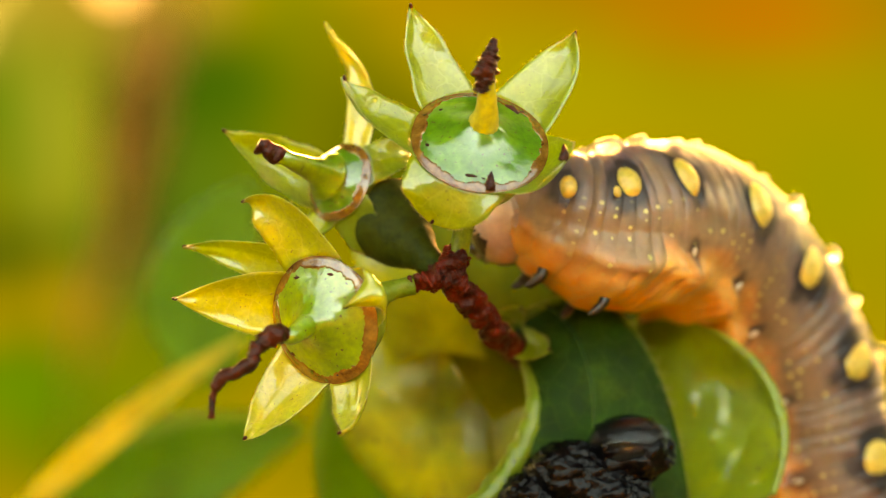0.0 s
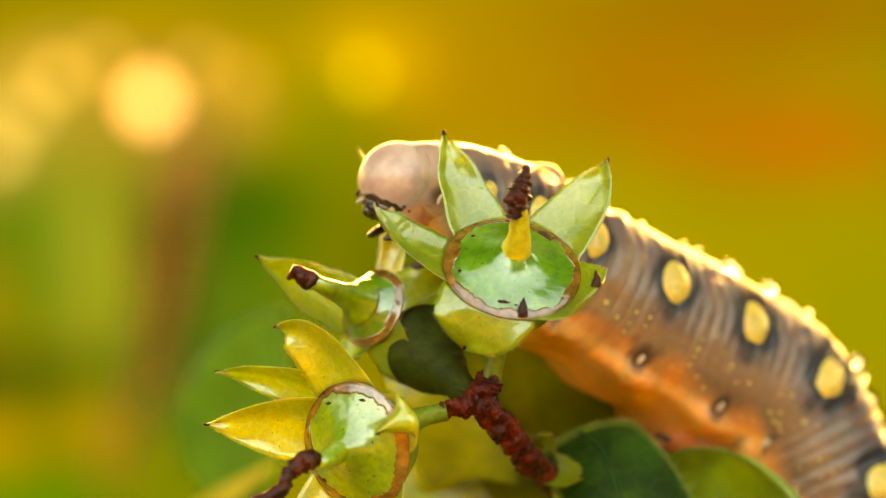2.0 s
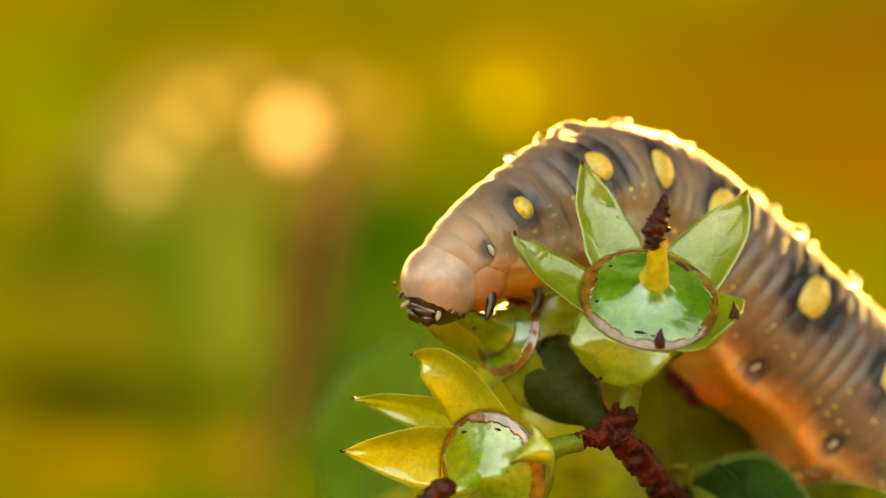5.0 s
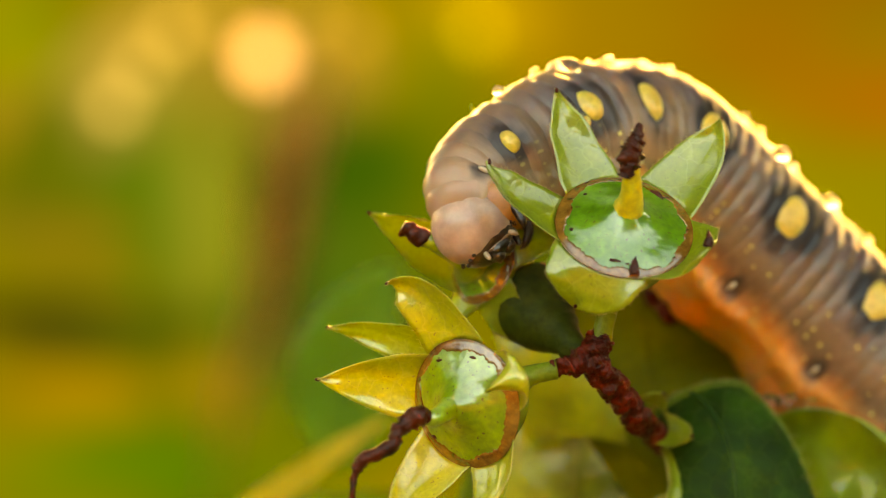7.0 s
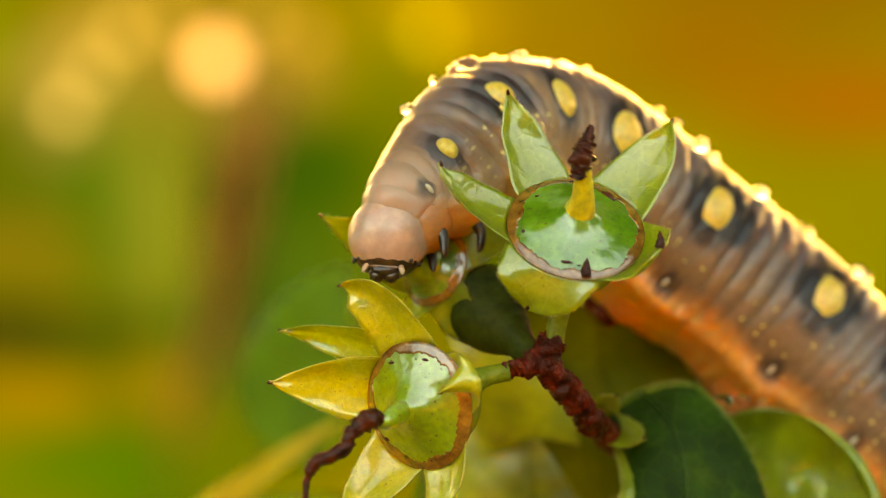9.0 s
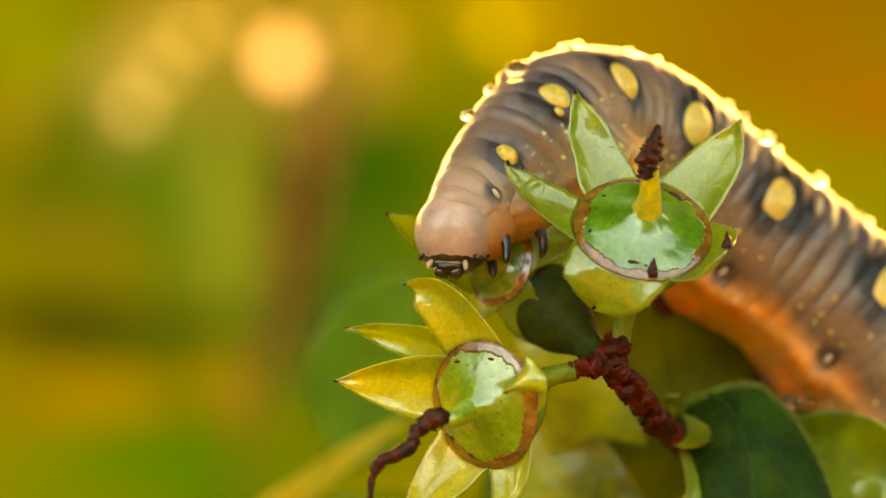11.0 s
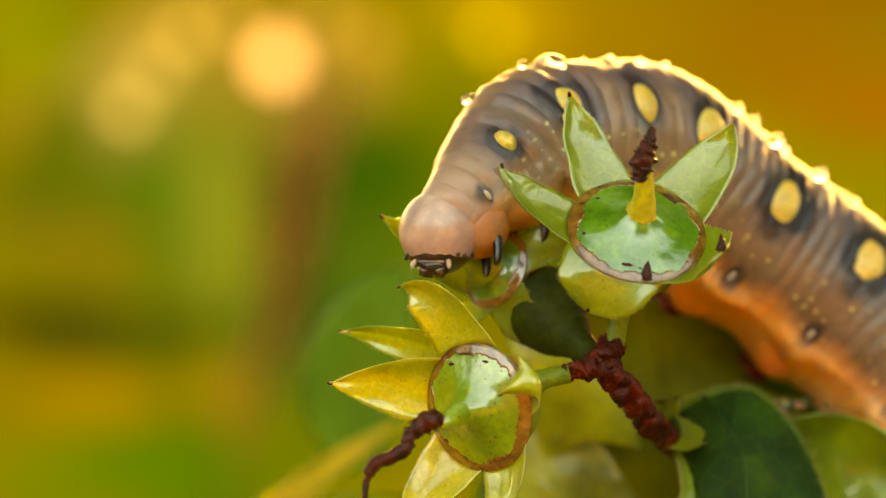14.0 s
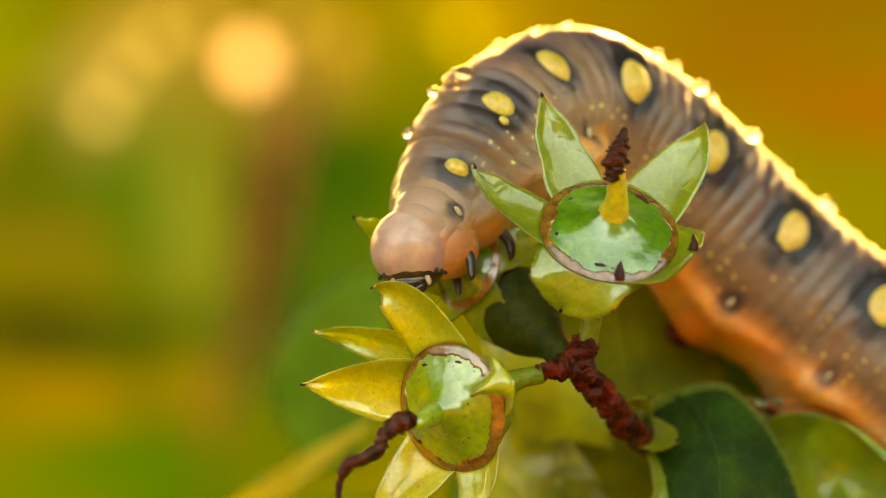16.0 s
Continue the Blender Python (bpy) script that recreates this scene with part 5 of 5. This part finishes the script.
# Poses of the body: seconds; the head's centre, the way its mouth points, how far its face turns aside;
# then the line of spots from the first fold behind the head backwards, and the depth of head, neck and back.
POSES = []


def stance(t, head_at, mouth, aside, line, depths=(-5.0, -6.5, -10.0, -15.0, -19.5, -24.0), rolled=1.0):
    POSES.append((t, head_at, mouth, aside, line, depths, rolled))


stance(0, (13.54, -3.95), -120, -150, [(15.0, -3.04), (16.2, -1.5), (20.5, -1.23), (25.02, -1.48), (29.91, -3.51), (33.35, -7.39), (36.35, -13.36), (37.62, -19.52)], (-10.0, -9.5, -10.0, -12.5, -18.5, -24.0), rolled=-0.7)
stance(0.5, (12.96, -3.80), -120, -140, [(13.87, -2.53), (15.50, -0.91), (18.11, -0.11), (21.47, 0.18), (26.29, 0.18), (30.53, -1.70), (34.40, -7.17), (37.04, -14.30)], (-10.0, -9.5, -10.0, -12.5, -18.5, -24.0), rolled=0.0)
stance(0.75, (10.21, 0.20), -130, -98, [(11.84, 0.56), (14.01, 0.74), (16.91, 0.49), (20.53, 0.63), (25.31, 0.38), (29.66, -1.68), (33.57, -6.61), (36.75, -13.42)], (-10.0, -9.5, -10.0, -12.5, -18.5, -24.0), rolled=0.0)
stance(1, (7.46, 3.66), -140, -60, [(9.63, 3.30), (12.17, 2.03), (15.43, 1.30), (19.30, 1.41), (24.22, 0.87), (28.75, -1.41), (32.70, -5.94), (36.43, -12.53)], (-10.0, -9.5, -10.0, -12.5, -18.5, -24.0), rolled=0.0)
stance(1.5, (5.18, 5.43), -125, -35, [(7.35, 5.25), (10.61, 5.07), (14.05, 3.98), (18.14, 2.79), (23.75, 0.54), (28.42, -1.88), (32.70, -5.79), (36.32, -12.49)], (-10.0, -9.5, -10.0, -12.5, -18.5, -24.0), rolled=0.0)
stance(2, (4.31, 7.13), -112, -25, [(6.84, 7.06), (9.56, 6.52), (13.00, 5.25), (16.80, 3.44), (21.94, 0.62), (27.41, -2.28), (32.26, -5.97), (35.56, -12.49)], (-8.0, -9.0, -12.0, -15.0, -19.0, -24.0), rolled=0.0)
stance(2.5, (-1.56, 5.47), -122, -95, [(1.38, 6.92), (5.68, 9.38), (10.39, 8.29), (14.23, 6.74), (20.46, 2.82), (26.69, -1.48), (31.94, -5.68), (36.57, -10.65)], (-8.0, -9.0, -12.0, -15.0, -19.0, -24.0), rolled=0.0)
stance(3, (-4.16, 10.94), -140, -145, [(-1.67, 9.85), (3.26, 10.28), (10.03, 8.40), (14.12, 6.41), (19.81, 2.50), (25.78, -1.38), (31.21, -4.92), (35.92, -8.91)], (-8.0, -9.0, -12.0, -15.0, -19.0, -24.0), rolled=0.0)
stance(3.2, (-2.97, 11.44), -140, -145, [(-0.62, 10.07), (3.55, 10.50), (10.43, 8.36), (14.34, 6.37), (20.02, 2.39), (25.89, -1.23), (31.25, -4.85), (35.96, -8.84)], (-8.0, -9.0, -12.0, -15.0, -19.0, -24.0), rolled=0.0)
stance(4.25, (-2.28, 6.55), -120, -76, [(-0.02, 7.45), (3.42, 8.56), (9.45, 8.81), (13.23, 7.77), (18.03, 4.83), (23.9, 0.31), (29.17, -4.04), (33.7, -8.21)], (-6.5, -8.0, -11.5, -15.0, -19.0, -24.0), rolled=0.25)
stance(5.3, (-1.59, 1.67), -108, -10, [(0.58, 4.82), (3.30, 6.63), (8.47, 9.27), (12.13, 9.16), (16.04, 7.28), (21.91, 1.85), (27.09, -3.22), (31.43, -7.57)], rolled=0.5)
stance(5.5, (-1.52, 1.52), -108, -10, [(0.58, 4.78), (3.30, 6.59), (8.47, 9.20), (12.09, 9.12), (15.97, 7.24), (21.83, 1.81), (27.01, -3.19), (31.36, -7.53)], rolled=0.5)
stance(6, (-1.56, 1.77), -105, -5, [(0.98, 5.03), (3.69, 6.66), (8.51, 9.49), (12.20, 9.49), (15.93, 7.68), (21.62, 2.32), (26.51, -2.75), (31.21, -7.46)], rolled=0.5)
stance(6.5, (1.52, 1.16), -55, 15, [(1.23, 4.60), (4.31, 6.23), (9.27, 8.76), (12.53, 8.58), (16.37, 7.21), (21.80, 2.06), (26.94, -3.19), (31.65, -8.07)], rolled=0.5)
stance(7, (1.85, 1.48), -48, 20, [(1.77, 4.92), (4.20, 6.48), (9.38, 8.62), (13.43, 8.62), (17.42, 7.10), (22.49, 2.10), (27.92, -3.22), (32.81, -7.93)], rolled=0.5)
stance(7.5, (1.38, 2.06), -47, 20, [(1.38, 5.50), (3.91, 6.88), (8.98, 8.94), (12.96, 8.94), (17.13, 7.50), (22.38, 2.79), (28.35, -2.82), (33.42, -7.53)], rolled=0.5)
stance(8, (0.83, 3.40), -45, 20, [(1.12, 5.94), (3.19, 7.13), (7.89, 9.49), (11.41, 9.20), (15.86, 7.75), (21.47, 3.33), (28.17, -2.72), (33.42, -7.17)], rolled=0.5)
stance(8.5, (0.40, 1.09), -75, 10, [(0.51, 4.89), (2.57, 7.06), (7.64, 9.60), (11.08, 8.98), (15.72, 7.68), (21.58, 3.19), (28.28, -2.90), (33.53, -7.42)], rolled=0.5)
stance(9, (-0.40, 0.98), -93, -8, [(1.12, 4.35), (3.30, 6.08), (7.46, 9.05), (10.90, 8.87), (14.99, 7.50), (20.86, 2.79), (27.92, -2.90), (33.35, -7.79)], rolled=0.5)
stance(9.5, (-0.22, 1.12), -93, -8, [(1.19, 4.02), (3.15, 5.65), (7.10, 9.16), (10.90, 9.60), (14.95, 7.89), (20.42, 3.08), (27.63, -2.72), (32.99, -7.86)], rolled=0.5)
stance(12, (-0.72, 1.19), -90, -18, [(0.98, 3.98), (2.61, 5.79), (6.52, 9.12), (10.68, 9.89), (15.21, 8.07), (20.46, 3.44), (27.23, -1.99), (31.76, -7.06)], rolled=0.5)
stance(12.5, (-0.83, 1.09), -90, -18, [(1.09, 3.98), (2.72, 6.01), (6.88, 9.16), (10.61, 8.98), (14.92, 7.64), (20.53, 3.37), (26.98, -1.70), (31.86, -6.77)], rolled=0.5)
stance(13.5, (-0.83, 1.34), -90, -18, [(1.19, 4.24), (3.26, 6.52), (7.35, 9.12), (11.59, 9.20), (15.93, 7.82), (21.18, 3.48), (26.80, -0.83), (32.41, -6.08)], rolled=0.75)
stance(14.5, (-1.30, 1.41), -89, -18, [(0.69, 4.20), (3.33, 6.70), (7.21, 8.91), (12.38, 8.91), (16.55, 7.71), (21.33, 3.30), (26.03, -0.14), (31.83, -5.40)], rolled=0.75)
stance(15, (-1.16, 1.19), -89, -18, [(0.65, 3.77), (3.19, 6.41), (6.99, 8.91), (11.88, 9.56), (16.04, 8.58), (20.39, 4.67), (25.09, 0.33), (30.53, -4.74)], rolled=0.75)
stance(15.5, (-0.62, 0.91), -87, -10, [(0.83, 3.62), (2.93, 5.90), (6.37, 9.05), (10.54, 10.97), (14.41, 10.39), (18.58, 6.95), (23.39, 1.81), (29.00, -3.08)])
stance(16, (-1.12, 0.33), -85, -8, [(0.62, 3.04), (1.88, 5.03), (5.03, 8.94), (8.94, 11.01), (13.47, 10.46), (18.36, 6.48), (23.36, 1.52), (29.33, -3.11)])


def centre_line(head_at, line, depths, rolled):
    pts = [Vector((head_at[0], head_at[1], 0))] + [Vector((a, b, 0)) for a, b in line]
    while len(pts) < 13:
        step = pts[-1] - pts[-2]
        pts.append(pts[-1] + step.normalized() * 6.6)
    depth = [Vector((d, 0, 0)) for d in depths]
    out = []
    for k, p in enumerate(pts):
        t = (pts[min(k + 1, 12)] - pts[max(k - 1, 0)]).normalized()
        n = Vector((-t.y, t.x, 0))
        c = p - n * (RADIUS[k] - EDGE[k] - rolled * ROLL[k])
        w = curve_at(depth, min(len(depth) - 1, k * 0.75)).x
        s = (FOCUS - w - 0.8 * RADIUS[k]) / FOCUS
        out.append(Vector((c.x * s, c.y * s, w)))
    # where the body runs away into the depth its flank turns with it: keep the spots on their line
    kept = out[:1]
    for k in range(1, 13):
        t = (out[min(k + 1, 12)] - out[k - 1]).normalized()
        flank = math.sqrt(max(0.0, RADIUS[k] ** 2 - (RADIUS[k] - EDGE[k] - rolled * ROLL[k]) ** 2))
        kept.append(out[k] + Vector((t.x, t.y, 0)).normalized() * t.z * flank)
    return kept


def motions():
    lines = [(p, centre_line(p[1], p[4], p[5], p[6])) for p in POSES]
    for s, ob in rings:
        rows = []
        for p, pts in lines:
            c = curve_at(pts, s)
            t = (curve_at(pts, min(s + 0.3, 12)) - curve_at(pts, max(s - 0.3, 0)))
            t.normalize()
            back = Vector((-t.y, t.x, 0)).normalized()
            side = t.cross(back)
            k = max(0, min(11, int(s)))
            sink = [math.asin((RADIUS[j] - EDGE[j] - p[6] * ROLL[j]) / RADIUS[j]) - spot_angle(j) for j in (k, k + 1)]
            roll = sink[0] + (sink[1] - sink[0]) * (s - k)
            back, side = back * math.cos(roll) + side * math.sin(roll) * -1, side * math.cos(roll) + back * math.sin(roll)
            m = Matrix((t, back, side)).transposed().to_4x4()
            m.translation = c * 0.001
            rows.append((p[0], m))
        walk(ob, rows)
    rows = []
    for p, pts in lines:
        m = Matrix.Rotation(radians(p[2] + 90), 4, "Z") @ Matrix.Rotation(radians(p[3]), 4, "Y")
        m.translation = pts[0] * 0.001
        rows.append((p[0], m))
    walk(skull, rows)


motions()
